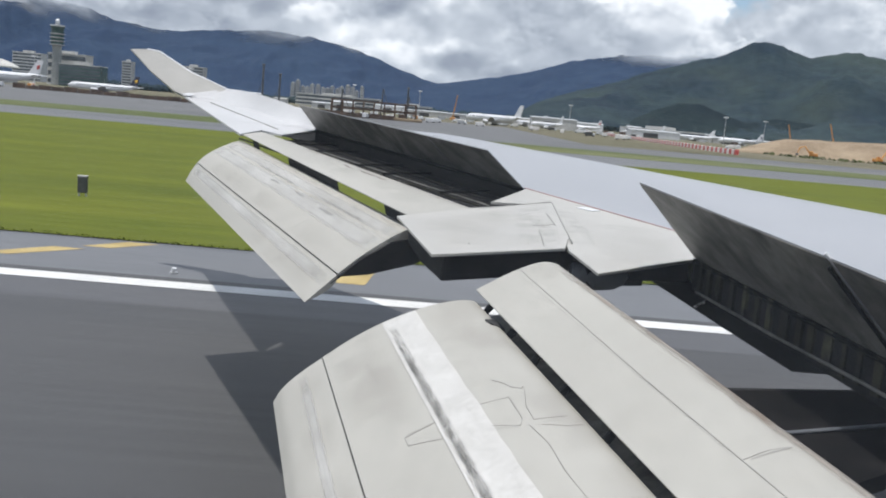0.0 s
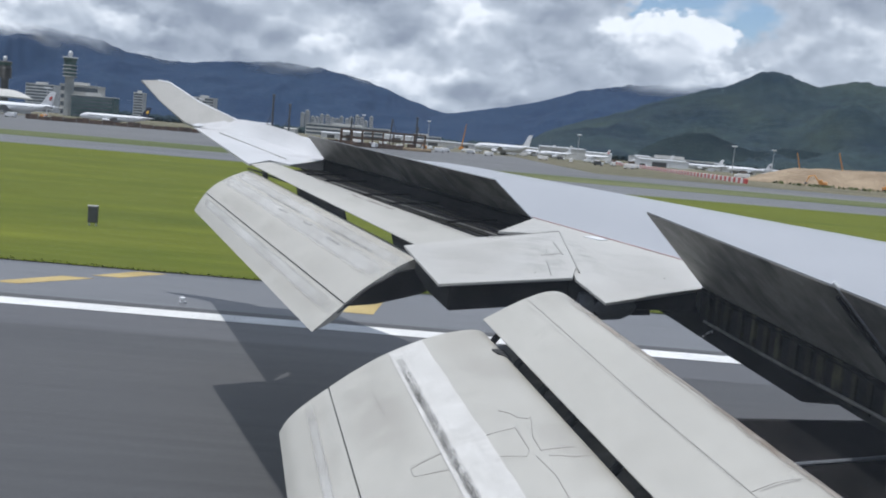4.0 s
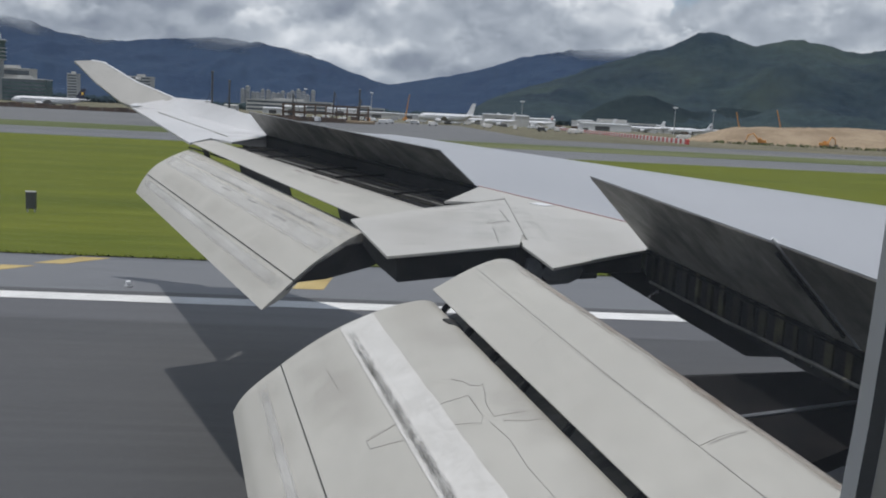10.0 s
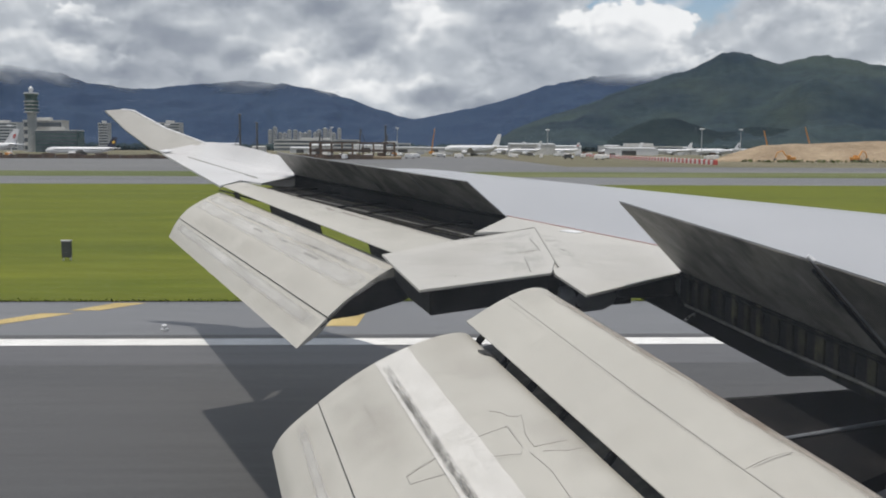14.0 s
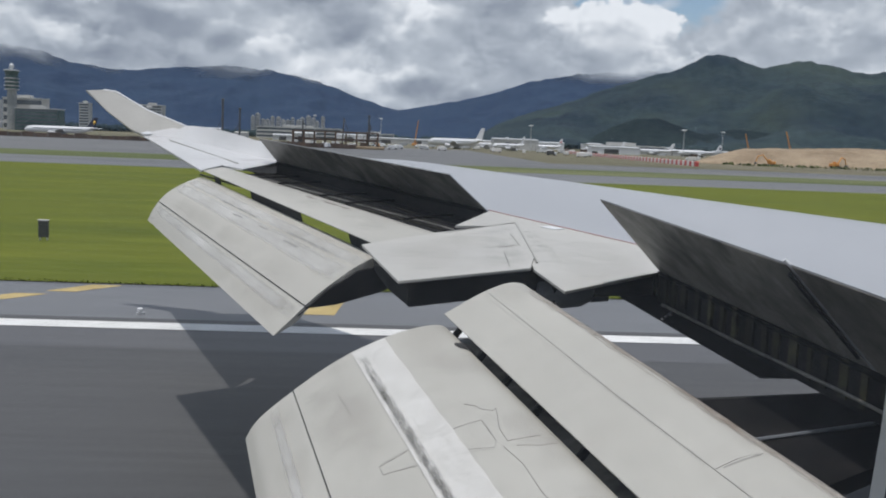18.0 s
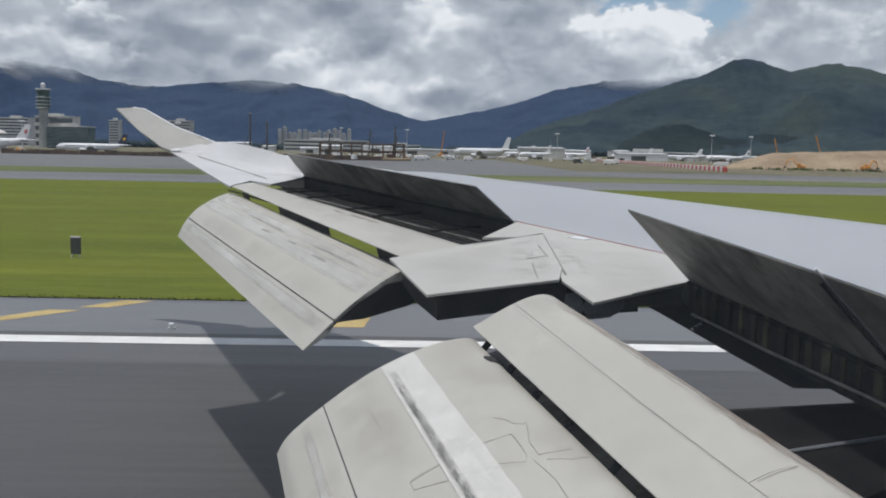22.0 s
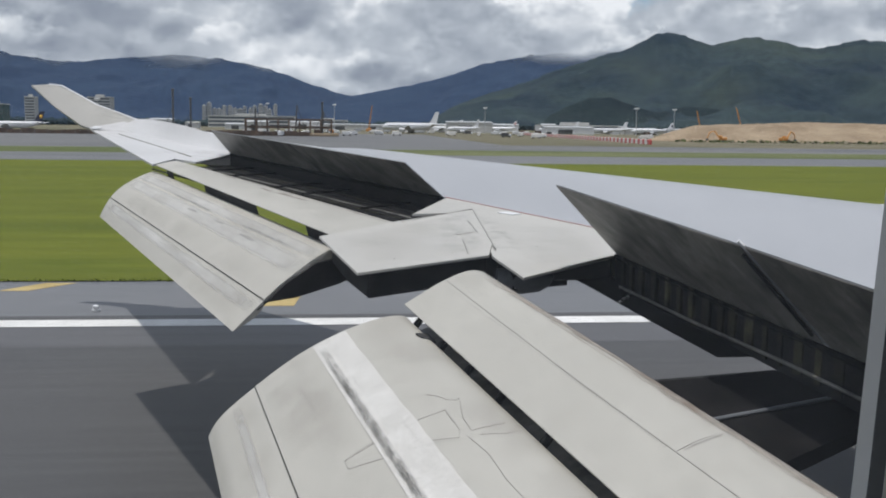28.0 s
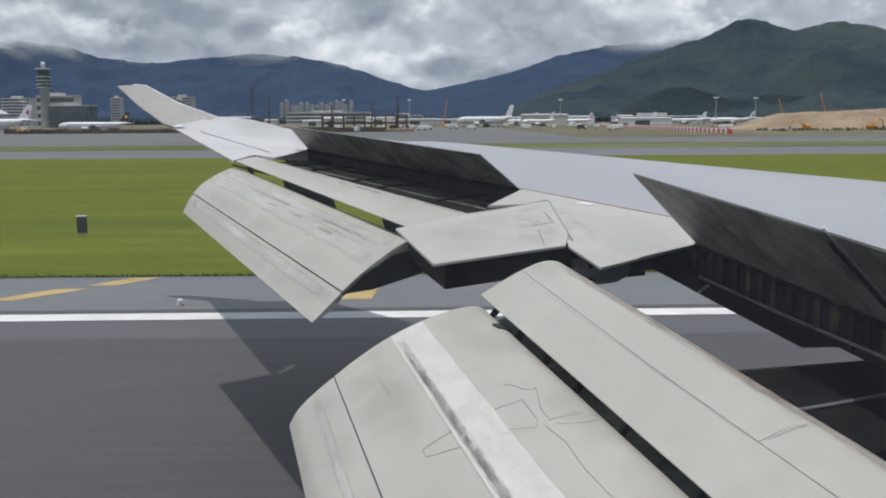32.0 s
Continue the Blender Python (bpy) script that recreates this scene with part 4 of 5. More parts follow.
def rivet_row(prof, other, start, end, count, parent):
    """Small domed rivet heads along a repair."""
    bm = bmesh.new()
    for i in range(count):
        f = i / (count - 1)
        c = at(prof, other, start[0] + (end[0] - start[0]) * f, start[1] + (end[1] - start[1]) * f, 0.003)
        n = (at(prof, other, start[0] + (end[0] - start[0]) * f, start[1] + (end[1] - start[1]) * f, 0.03) - c).normalized()
        u = n.cross(Vector((0, 1, 0))).normalized()
        w = n.cross(u)
        ring = [bm.verts.new(c + 0.0065 * (u * math.cos(k * math.pi / 3) + w * math.sin(k * math.pi / 3))) for k in range(6)]
        top = bm.verts.new(c + n * 0.003)
        for k in range(6):
            bm.faces.new((ring[k], ring[(k + 1) % 6], top))
    tagged(part("rivet_row", bm, M_grime, parent), kind="stuff")


for start, end, count in (((0.775, 0.331), (0.45, 0.381), 34), ((0.77, 0.309), (0.43, 0.318), 34), ((0.415, 0.32), (0.425, 0.364), 9), ((0.60, 0.06), (0.60, 0.30), 40), ((0.55, 0.30), (0.55, 0.62), 50)):
    rivet_row(main_p, main_q, start, end, count, main_i)
for start, end, count in (((0.74, 0.02), (0.745, 0.55), 90), ((0.70, 0.566), (0.50, 0.573), 18)):
    rivet_row(fore_p, fore_q, start, end, count, fore_i)
o_in, o_out = curve_points(in_prof, 5), curve_points(out_prof, 5)
strip("light_strip", o_in, o_out, 0.39, 0.53, -0.02, 1.0, M_rubbed, main_o, "rubbed whitish strip", 0.004, 3, 40, 0.006)
strip("light_strip", o_in, o_out, 0.545, 0.70, -0.02, 1.0, M_rubbed, main_o, "rubbed whitish strip", 0.004, 3, 40, 0.006)
for v0, v1, u in ((0.20, 0.27, 0.60), (0.36, 0.41, 0.585), (0.5, 0.56, 0.60), (0.1, 0.3, 0.51), (0.45, 0.7, 0.52)):
    strip("grime_streak", o_in, o_out, u - 0.012, u + 0.014, v0, v1, M_streak, main_o, "", 0.007, 2, 24, 0.010)
a_in = curve_points([(-1.054, 11.674, 3.580), (-1.23, 11.56, 3.41), (-1.41, 11.45, 3.24)], 4)
a_out = curve_points([(-4.834, 19.775, 4.219), (-4.94, 19.70, 4.03), (-5.02, 19.64, 3.84)], 4)
strip("joint_seal", a_in, a_out, 0.0, 0.014, 0.0, 1.0, M_seal, aft_o, "thin dark joint seal", 0.005, 2, 10)
strip("light_strip", a_in, a_out, 0.1, 0.5, 0.0, 0.98, M_rubbed, aft_o, "rubbed whitish strip", 0.004, 3, 30, 0.006)
f_in = curve_points([V(0.78, 13.15, -0.05), V(0.45, 12.85, 0.0), V(-0.24, 12.18, 0.0)], 5)
f_out = curve_points([V(-3.55, 20.98, -0.06), V(-3.72, 20.75, 0), V(-4.02, 20.2, -0.02)], 5)
for v0, v1, u in ((0.28, 0.40, 0.45), (0.42, 0.47, 0.5), (0.62, 0.7, 0.4)):
    strip("grime_streak", f_in, f_out, u - 0.05, u + 0.05, v0, v1, M_worn, fore_o, "", 0.005, 3, 10, 0.08)
strip("worn_nose", f_in, f_out, 0.10, 0.26, 0.02, 0.97, M_worn, fore_o, "worn nose of the flap", 0.004, 3, 30, 0.05)
for u0, u1, v0, v1 in ((0.25, 0.75, 0.02, 0.45), (0.05, 0.5, 0.4, 0.98), (0.7, 0.98, 0.1, 0.9)):
    strip("brown_soil", o_in, o_out, u0, u1, v0, v1, M_soil, main_o, "", 0.0055, 8, 30)
strip("brown_soil", a_in, a_out, 0.1, 0.95, 0.0, 0.4, M_soil, aft_o, "", 0.0055, 6, 16)
strip("brown_soil", f_in, f_out, 0.2, 0.9, 0.05, 0.95, M_soil, fore_o, "", 0.006, 8, 30)
for v0, v1 in ((0.02, 0.11), (0.33, 0.63), (0.86, 0.91)):
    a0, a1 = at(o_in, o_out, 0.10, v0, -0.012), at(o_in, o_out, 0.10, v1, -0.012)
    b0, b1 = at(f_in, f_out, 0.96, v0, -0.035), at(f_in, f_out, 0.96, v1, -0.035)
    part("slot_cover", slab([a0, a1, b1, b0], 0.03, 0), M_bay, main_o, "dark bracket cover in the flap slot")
for x, y, dz in ((1.2, 10.9, 0.025), (0.5, 10.6, 0.025), (1.5, 12.5, 0.025), (2.3, 11.4, 0.004), (2.8, 11.3, 0.004), (2.2, 12.9, 0.004)):
    part("fastener", tube([V(x, y, dz - 0.01), V(x, y, dz)], 0.012, 8), M_grime, fixed if dz < 0.01 else aileron)

# outboard engine below the wing
bm = bmesh.new()
rings = []
for x, r in ((14.8, 1.2), (14.4, 1.42), (12.8, 1.5), (10.0, 1.5), (8.9, 1.3), (7.8, 0.8)):
    rings.append([bm.verts.new((x, 18.6 + r * math.cos(2 * math.pi * k / 20), 2.75 + r * math.sin(2 * math.pi * k / 20))) for k in range(20)])
for a, b in zip(rings, rings[1:]):
    for k in range(20):
        bm.faces.new((a[k], a[(k + 1) % 20], b[(k + 1) % 20], b[k]))
bm.faces.new(rings[0][::-1])
bm.faces.new(rings[-1])
part("engine_nacelle", bm, M_white, wing, "white engine nacelle under the wing")
part("engine_pylon", slab([(9.2, 17.9, 4.3), (7.8, 17.9, 4.45), (8.8, 17.9, 2.9), (11.9, 17.9, 3.4)], 0.3, 0.03, (0, 1, 0)), M_white, wing)

# fuselage, its cabin window and the wing gear
HULL_Y, HULL_Z, HULL_R = -2.96, 5.45, 3.26


def hull_y(z, r=HULL_R):
    return HULL_Y + math.sqrt(max(0.0, r * r - (z - HULL_Z) ** 2))


bm = bmesh.new()
SIDES = 48
A0, A1 = math.asin((4.75 - HULL_Z) / HULL_R), math.asin((6.75 - HULL_Z) / HULL_R)


def hull_ring(x, a0, a1, n, r=HULL_R):
    return [bm.verts.new((x, HULL_Y + r * math.cos(a0 + (a1 - a0) * k / n), HULL_Z + r * math.sin(a0 + (a1 - a0) * k / n))) for k in range(n + 1)]


for x0, x1, a0, a1 in ((-14, -0.9, 0, 2 * math.pi), (0.9, 26, 0, 2 * math.pi), (-0.9, 0.9, A1, 2 * math.pi + A0)):
    p, q = hull_ring(x0, a0, a1, SIDES), hull_ring(x1, a0, a1, SIDES)
    for k in range(SIDES):
        bm.faces.new((p[k], p[k + 1], q[k + 1], q[k]))
for x in (-14, 26):
    bm.faces.new(hull_ring(x, 0, 2 * math.pi * 47 / 48, 47))
bmesh.ops.remove_doubles(bm, verts=bm.verts, dist=0.001)
part("fuselage", bm, M_white, wing, "white painted fuselage skin")
WIN_X, WIN_Z, WIN_W, WIN_H = -0.050, 5.70, 0.227, 0.30


def win_loop(w, h, inset, n=56):
    out = []
    for k in range(n):
        a = 2 * math.pi * k / n
        c, s2 = math.cos(a), math.sin(a)
        rr = (abs(c) ** 4.0 + abs(s2) ** 4.0) ** (-1 / 4.0)
        x, z = WIN_X + w * rr * c, WIN_Z + h * rr * s2
        out.append(Vector((x, hull_y(z) - inset, z)))
    return out


def ring_mesh(loops):
    bm = bmesh.new()
    vs = [[bm.verts.new(p) for p in lp] for lp in loops]
    for a, b in zip(vs, vs[1:]):
        n = len(a)
        for k in range(n):
            bm.faces.new((a[k], a[(k + 1) % n], b[(k + 1) % n], b[k]))
    return bm


def rect_loop(inset, n=56):
    out = []
    for k in range(n):
        a = 2 * math.pi * k / n
        c, s2 = math.cos(a), math.sin(a)
        rr = 1 / max(abs(c), abs(s2))
        x, z = 0.9 * rr * c, 5.75 + 1.0 * rr * s2
        out.append(Vector((x, hull_y(z) - inset, z)))
    return out


part("window_skin", ring_mesh([rect_loop(0.0), win_loop(WIN_W, WIN_H, 0.0), win_loop(WIN_W, WIN_H, 0.055)]), M_white, wing, "white outer skin round the window")
wall = part("window_wall", ring_mesh([win_loop(WIN_W, WIN_H, 0.06), win_loop(WIN_W + 0.02, WIN_H + 0.02, 0.14), rect_loop(0.14)]), M_cabin, wing, "beige cabin wall around the window")
part("window_rim", ring_mesh([win_loop(WIN_W - 0.004, WIN_H - 0.004, 0.0), win_loop(WIN_W - 0.010, WIN_H - 0.010, 0.003), win_loop(WIN_W - 0.010, WIN_H - 0.010, 0.012)]), M_frame, wall, "pale window rim")
part("window_gasket", ring_mesh([win_loop(WIN_W - 0.010, WIN_H - 0.010, 0.0122), win_loop(WIN_W - 0.0095, WIN_H - 0.0095, 0.020)]), M_seal, wall, "dark rubber window gasket")
part("window_trim", ring_mesh([win_loop(WIN_W - 0.0095, WIN_H - 0.0095, 0.0202), win_loop(WIN_W - 0.006, WIN_H - 0.006, 0.058), win_loop(WIN_W + 0.015, WIN_H + 0.015, 0.13)]), M_cabin, wall, "beige plastic window reveal")
pane = part("window_pane", slab(win_loop(WIN_W - 0.01, WIN_H - 0.01, 0.03), 0.004, 0, (0, 1, 0)), M_pane, wall, "window pane with a thin veil added for reflected haze")
pane.visible_shadow = False
for gx in (8.4, 7.0):
    for gy in (1.0, 2.1):
        part("gear_wheel", tube([(gx, gy - 0.22, 0.62), (gx, gy + 0.22, 0.62)], 0.62, 18), M_rubber, wing)
part("gear_strut", tube([(7.7, 1.55, 0.62), (7.7, 1.55, 3.3)], 0.2, 10), M_metal, wing)


# ---- hills ----
def ridge_mesh(name, material, label, dist, depth, px, py, seed, spur):
    """A wooded range: bearings in degrees and crest heights in metres, with spurs and gullies down its near side."""
    bm = bmesh.new()
    cols, rows_n = 300, 44
    grid = []
    for i in range(cols + 1):
        b = px[0] + (px[-1] - px[0]) * i / cols
        hgt = float(np.interp(b, px, py))
        hgt = 0.6 * hgt + 0.2 * (float(np.interp(b - 0.3, px, py)) + float(np.interp(b + 0.3, px, py)))
        hgt *= 1 + 0.022 * noise.fractal(Vector((b * 1.1, seed, 0.5)), 0.7, 2.2, 6)
        col = []
        for j in range(rows_n + 1):
            v = j / rows_n
            d = dist - depth * (1 - v) if v <= 1 else dist
            x, y = d * math.sin(radians(b)), d * math.cos(radians(b))
            rise = v ** 1.25
            n1 = noise.fractal(Vector((x * 0.0022 + seed, y * 0.0014, seed)), 0.9, 2.1, 5)
            n2 = noise.ridged_multi_fractal(Vector((x * 0.0035, y * 0.0012, seed + 4)), 0.9, 2.0, 4, 0.9, 2.0)
            env = math.sin(math.pi * v) ** 0.8
            z = hgt * rise + env * spur * hgt * (0.6 * n1 + 0.55 * (n2 - 1.0)) + 0.012 * hgt * noise.noise(Vector((b * 2.3, seed, v * 9)))
            col.append(bm.verts.new((x, y, max(-5, z) if j else -8)))
        d = dist + depth * 0.6
        col.append(bm.verts.new((d * math.sin(radians(b)), d * math.cos(radians(b)), -8)))
        grid.append(col)
    for a, c in zip(grid, grid[1:]):
        for j in range(len(a) - 1):
            bm.faces.new((a[j], c[j], c[j + 1], a[j + 1]))
    return tagged(part(name, bm, material, smooth=75), label, "mountain", kind="structure")


def bearing(px):
    return math.degrees(math.atan((px - 784) / 1675.0)) + 2.0


def crest(px, py, dist):
    # height from the dip of the crest against the far horizon
    return [dist * (247 + 0.0157 * a - b) / 1675.0 + 5.7 for a, b in zip(px, py)]


far_a = [-900, -600, -300, -150, -60, 0, 60, 110, 170, 240, 330, 420, 500, 560, 610, 660, 700, 760, 830, 900]
far_b = [215, 175, 150, 108, 100, 118, 124, 132, 146, 156, 148, 142, 146, 156, 170, 188, 202, 216, 236, 262]
ridge_mesh("mountain_far", M_hill_far, "dark blue-green wooded mountain range, haze tinted in, under low cloud", 3900, 1300, [bearing(a) for a in far_a], crest(far_a, far_b, 3900), 3.0, 0.24)
mid_a = [560, 640, 700, 760, 830, 880, 930, 980, 1040, 1100, 1150, 1220, 1300, 1400, 1600, 1900]
mid_b = [262, 232, 216, 203, 190, 180, 163, 150, 141, 136, 134, 140, 150, 160, 170, 200]
ridge_mesh("mountain_middle", M_hill_far, "dark blue-green wooded mountain ridge, haze tinted in, under low cloud", 3500, 1100, [bearing(a) for a in mid_a], crest(mid_a, mid_b, 3500), 7.0, 0.24)
near_a = [845, 905, 965, 1045, 1115, 1165, 1215, 1270, 1315, 1372, 1430, 1490, 1550, 1640, 1750, 1900, 2200]
near_b = [266, 228, 206, 182, 158, 145, 130, 107, 110, 130, 115, 127, 141, 128, 140, 165, 220]
ridge_mesh("mountain_near", M_hill, "green wooded hill, haze tinted in, with spurs and gullies", 2700, 1000, [bearing(a) for a in near_a], crest(near_a, near_b, 2700), 11.0, 0.34)


foot_a = [1030, 1075, 1110, 1150, 1190, 1230, 1270, 1320, 1370, 1430, 1500, 1600, 1750]
foot_b = [268, 246, 228, 213, 214, 228, 240, 230, 233, 242, 238, 246, 266]
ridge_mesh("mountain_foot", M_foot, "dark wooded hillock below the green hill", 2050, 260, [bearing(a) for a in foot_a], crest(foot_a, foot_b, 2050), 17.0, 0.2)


# ---- parked and taxiing aircraft ----
def place(px, dist):
    """Across the field at that distance along one bearing."""
    return ((px - 784) / 1675.0 + 0.035) * dist


def airliner(name, label, px, dist, turn, length, tail, tail_mark=None, rear=None):
    r = 2.0 if length < 45 else 2.75
    ax = empty(name, label, "airliner", place(px, dist), dist, 0, turn, "parked airliners")
    zc = r + (1.5 if length < 45 else 2.3)
    h = length / 2
    st = [(-h, 0.12, r * 0.75), (-h * 0.9, 0.3, r * 0.62), (-h * 0.72, 0.68, r * 0.3), (-h * 0.5, 0.96, 0.05), (-h * 0.2, 1, 0), (h * 0.5, 1, 0), (h * 0.78, 0.97, 0), (h * 0.9, 0.78, -0.08 * r), (h * 0.97, 0.45, -0.2 * r), (h, 0.08, -0.3 * r)]

    def rings_of(stations, name2, material, label2=""):
        bm = bmesh.new()
        rings = [[bm.verts.new((x, r * f * math.cos(2 * math.pi * k / 18), zc + dz + r * f * math.sin(2 * math.pi * k / 18))) for k in range(18)] for x, f, dz in stations]
        for a, b in zip(rings, rings[1:]):
            for k in range(18):
                bm.faces.new((a[k], a[(k + 1) % 18], b[(k + 1) % 18], b[k]))
        bm.faces.new(rings[0][::-1])
        bm.faces.new(rings[-1])
        return part(name2, bm, material, ax, label2)

    if rear:
        rings_of(st[:4], "rear_fuselage", rear)
        rings_of(st[3:], "fuselage", M_white)
    else:
        rings_of(st, "fuselage", M_white, "white fuselage")
    for s in (1, -1):
        part("window_row", box(-h * 0.62, h * 0.72, s * r * 0.985 - 0.03, s * r * 0.985 + 0.03, zc + r * 0.18, zc + r * 0.18 + 0.32, 0.0), M_window, ax)
        wing_pts = [(h * 0.18, s * r * 0.8, zc - r * 0.55), (-h * 0.12, s * r * 0.8, zc - r * 0.55), (-h * 0.42, s * h * 0.92, zc + r * 0.35), (-h * 0.34, s * h * 0.92, zc + r * 0.35)]
        part("wing", slab(wing_pts, 0.35, 0.05), M_pgrey, ax)
        part("stabilizer", slab([(-h * 0.78, s * r * 0.3, zc + r * 0.5), (-h * 0.93, s * r * 0.3, zc + r * 0.5), (-h * 1.0, s * h * 0.34, zc + r * 0.75), (-h * 0.94, s * h * 0.34, zc + r * 0.75)], 0.2, 0.03), M_white, ax)
        er = r * 0.62
        ey, exx, ez = s * h * 0.32, h * 0.10, zc - r * 0.95
        bm = bmesh.new()
        rg = [[bm.verts.new((exx + dx, ey + er * f * math.cos(2 * math.pi * k / 14), ez + er * f * math.sin(2 * math.pi * k / 14))) for k in range(14)] for dx, f in ((2.4, 0.85), (2.1, 1.0), (0.6, 1.0), (-1.4, 0.72), (-2.2, 0.4))]
        for a, b in zip(rg, rg[1:]):
            for k in range(14):
                bm.faces.new((a[k], a[(k + 1) % 14], b[(k + 1) % 14], b[k]))
        bm.faces.new(rg[0][::-1])
        bm.faces.new(rg[-1])
        part("engine", bm, M_pgrey, ax)
        for dx in (-0.8, 0.8):
            part("main_wheel", tube([(-h * 0.08 + dx, s * r * 1.1 - 0.35, 0.6), (-h * 0.08 + dx, s * r * 1.1 + 0.35, 0.6)], 0.6, 12), M_rubber, ax)
        part("main_strut", tube([(-h * 0.08, s * r * 1.1, 0.6), (-h * 0.08, s * r * 0.9, zc - r * 0.5)], 0.18, 8), M_pgrey, ax)
    fin = slab([(-h * 0.70, -0.2, zc + r * 0.85), (-h * 0.93, -0.2, zc + r * 0.7), (-h * 1.02, -0.2, zc + r * 3.9), (-h * 0.90, -0.2, zc + r * 3.9)], 0.4, 0.05, (0, 1, 0))
    fin_ob = part("tail_fin", fin, tail, ax)
    if tail_mark:
        for s in (0.235, -0.235):
            part("tail_mark", tube([(-h * 0.90 + 0.02 * s, s, zc + r * 1.9), (-h * 0.915, s, zc + r * 2.4), (-h * 0.94, s, zc + r * 2.9)], 0.9, 10, [0.35, 0.95, 0.3]), tail_mark, fin_ob)
    part("nose_wheel", tube([(h * 0.8, -0.3, 0.42), (h * 0.8, 0.3, 0.42)], 0.42, 12), M_rubber, ax)
    part("nose_strut", tube([(h * 0.8, 0, 0.42), (h * 0.8, 0, zc - r * 0.8)], 0.12, 8), M_pgrey, ax)
    part("cockpit_window", box(h * 0.90, h * 0.94, -r * 0.5, r * 0.5, zc + r * 0.22, zc + r * 0.42, 0.05), M_window, ax)
    return ax


airliner("airliner", "white wide-body airliner with a red tail emblem on the apron", -42, 573, 180, 59, M_white, M_pred)
airliner("airliner", "white airliner with a navy and gold tail", 150, 580, 176, 44, M_navy, M_gold)
airliner("airliner", "white airliner taxiing across the far apron", 832, 700, 150, 46, M_white)
airliner("airliner", "white airliner with a red-marked tail behind the taxiing one", 888, 860, 155, 40, M_white, M_pred)
airliner("airliner", "small white regional jet on the far apron", 926, 760, 190, 27, M_white)
airliner("airliner", "white airliner parked far across the apron", 990, 900, 170, 34, M_white, M_pred)
airliner("airliner", "white airliner parked before the long shed", 1098, 880, 172, 38, M_white)
airliner("airliner", "white airliner parked before the long shed", 1185, 880, 176, 40, M_white)
airliner("airliner", "white airliner with a dark navy tail", 1270, 860, 176, 40, M_white, M_navy)


# ---- airport buildings ----
def block_thing(name, label, category, px, dist, wide, deep, tall, material, floors, bays, group="", turn=0, band=False):
    b = empty(name, label, category, place(px, dist), dist, 0, turn, group)
    part("wall", box(-wide / 2, wide / 2, -deep / 2, deep / 2, -0.2, tall, 0.15), material, b)
    part("roof", box(-wide / 2 - 0.3, wide / 2 + 0.3, -deep / 2 - 0.3, deep / 2 + 0.3, tall, tall + 0.8, 0.1), M_concrete, b)
    fh, bw = tall / floors, wide / bays
    if band:
        me = finish(box(-wide / 2 + 0.8, wide / 2 - 0.8, -0.06, 0.05, 0, fh * 0.55), "window", M_window)
        for i in range(floors):
            shared("window", me, b, Matrix.Translation((0, -deep / 2 - 0.03, (i + 0.25) * fh)))
    else:
        me = finish(box(-bw * 0.3, bw * 0.3, -0.06, 0.05, 0, fh * 0.6), "window", M_window)
        for i in range(floors):
            for k in range(bays):
                shared("window", me, b, Matrix.Translation((-wide / 2 + (k + 0.5) * bw, -deep / 2 - 0.03, (i + 0.2) * fh)))
    part("plant_room", box(-wide * 0.2, wide * 0.15, -deep * 0.2, deep * 0.2, tall + 0.8, tall + 3.6, 0.1), M_concrete, b)
    return b


random.seed(9)
for k in range(15):
    px = 478 + k * 8.6 + random.uniform(-1, 1)
    block_thing("apartment_tower", "pale high-rise apartment tower below the mountain", "apartment tower", px, 2350 + random.uniform(-60, 60), 9.5 + random.uniform(-1, 1.5), 12, random.choice((46, 50, 53, 40)), M_block, 9, 3, "apartment towers")
block_thing("hotel_block", "wide blue-grey glass hotel block", "hotel", 306, 1250, 28, 20, 36, M_block, 10, 8, band=True)
block_thing("hotel_block", "narrow pale glass hotel block", "hotel", 192, 1280, 13, 14, 36, M_block, 10, 4, band=True)
block_thing("hotel_block", "distant grey hotel slab", "hotel", 22, 1350, 40, 20, 38, M_block, 9, 6, band=True)
block_thing("cargo_building", "long low white cargo building", "warehouse", 560, 1500, 130, 40, 17, M_concrete, 3, 12, band=True)
block_thing("cargo_building", "long white roofed maintenance shed", "warehouse", 1130, 980, 82, 30, 7.5, M_white, 2, 8, band=True)
block_thing("cargo_building", "grey low cargo shed", "warehouse", 690, 1500, 60, 30, 12, M_pgrey, 2, 6, band=True)
block_thing("office_block", "green glass office at the tower's foot", "office", 115, 960, 41, 20, 21, M_glass, 6, 6, band=True)
block_thing("office_block", "pale stepped airport office", "office", 92, 1010, 40, 20, 32, M_concrete, 4, 8, band=True)


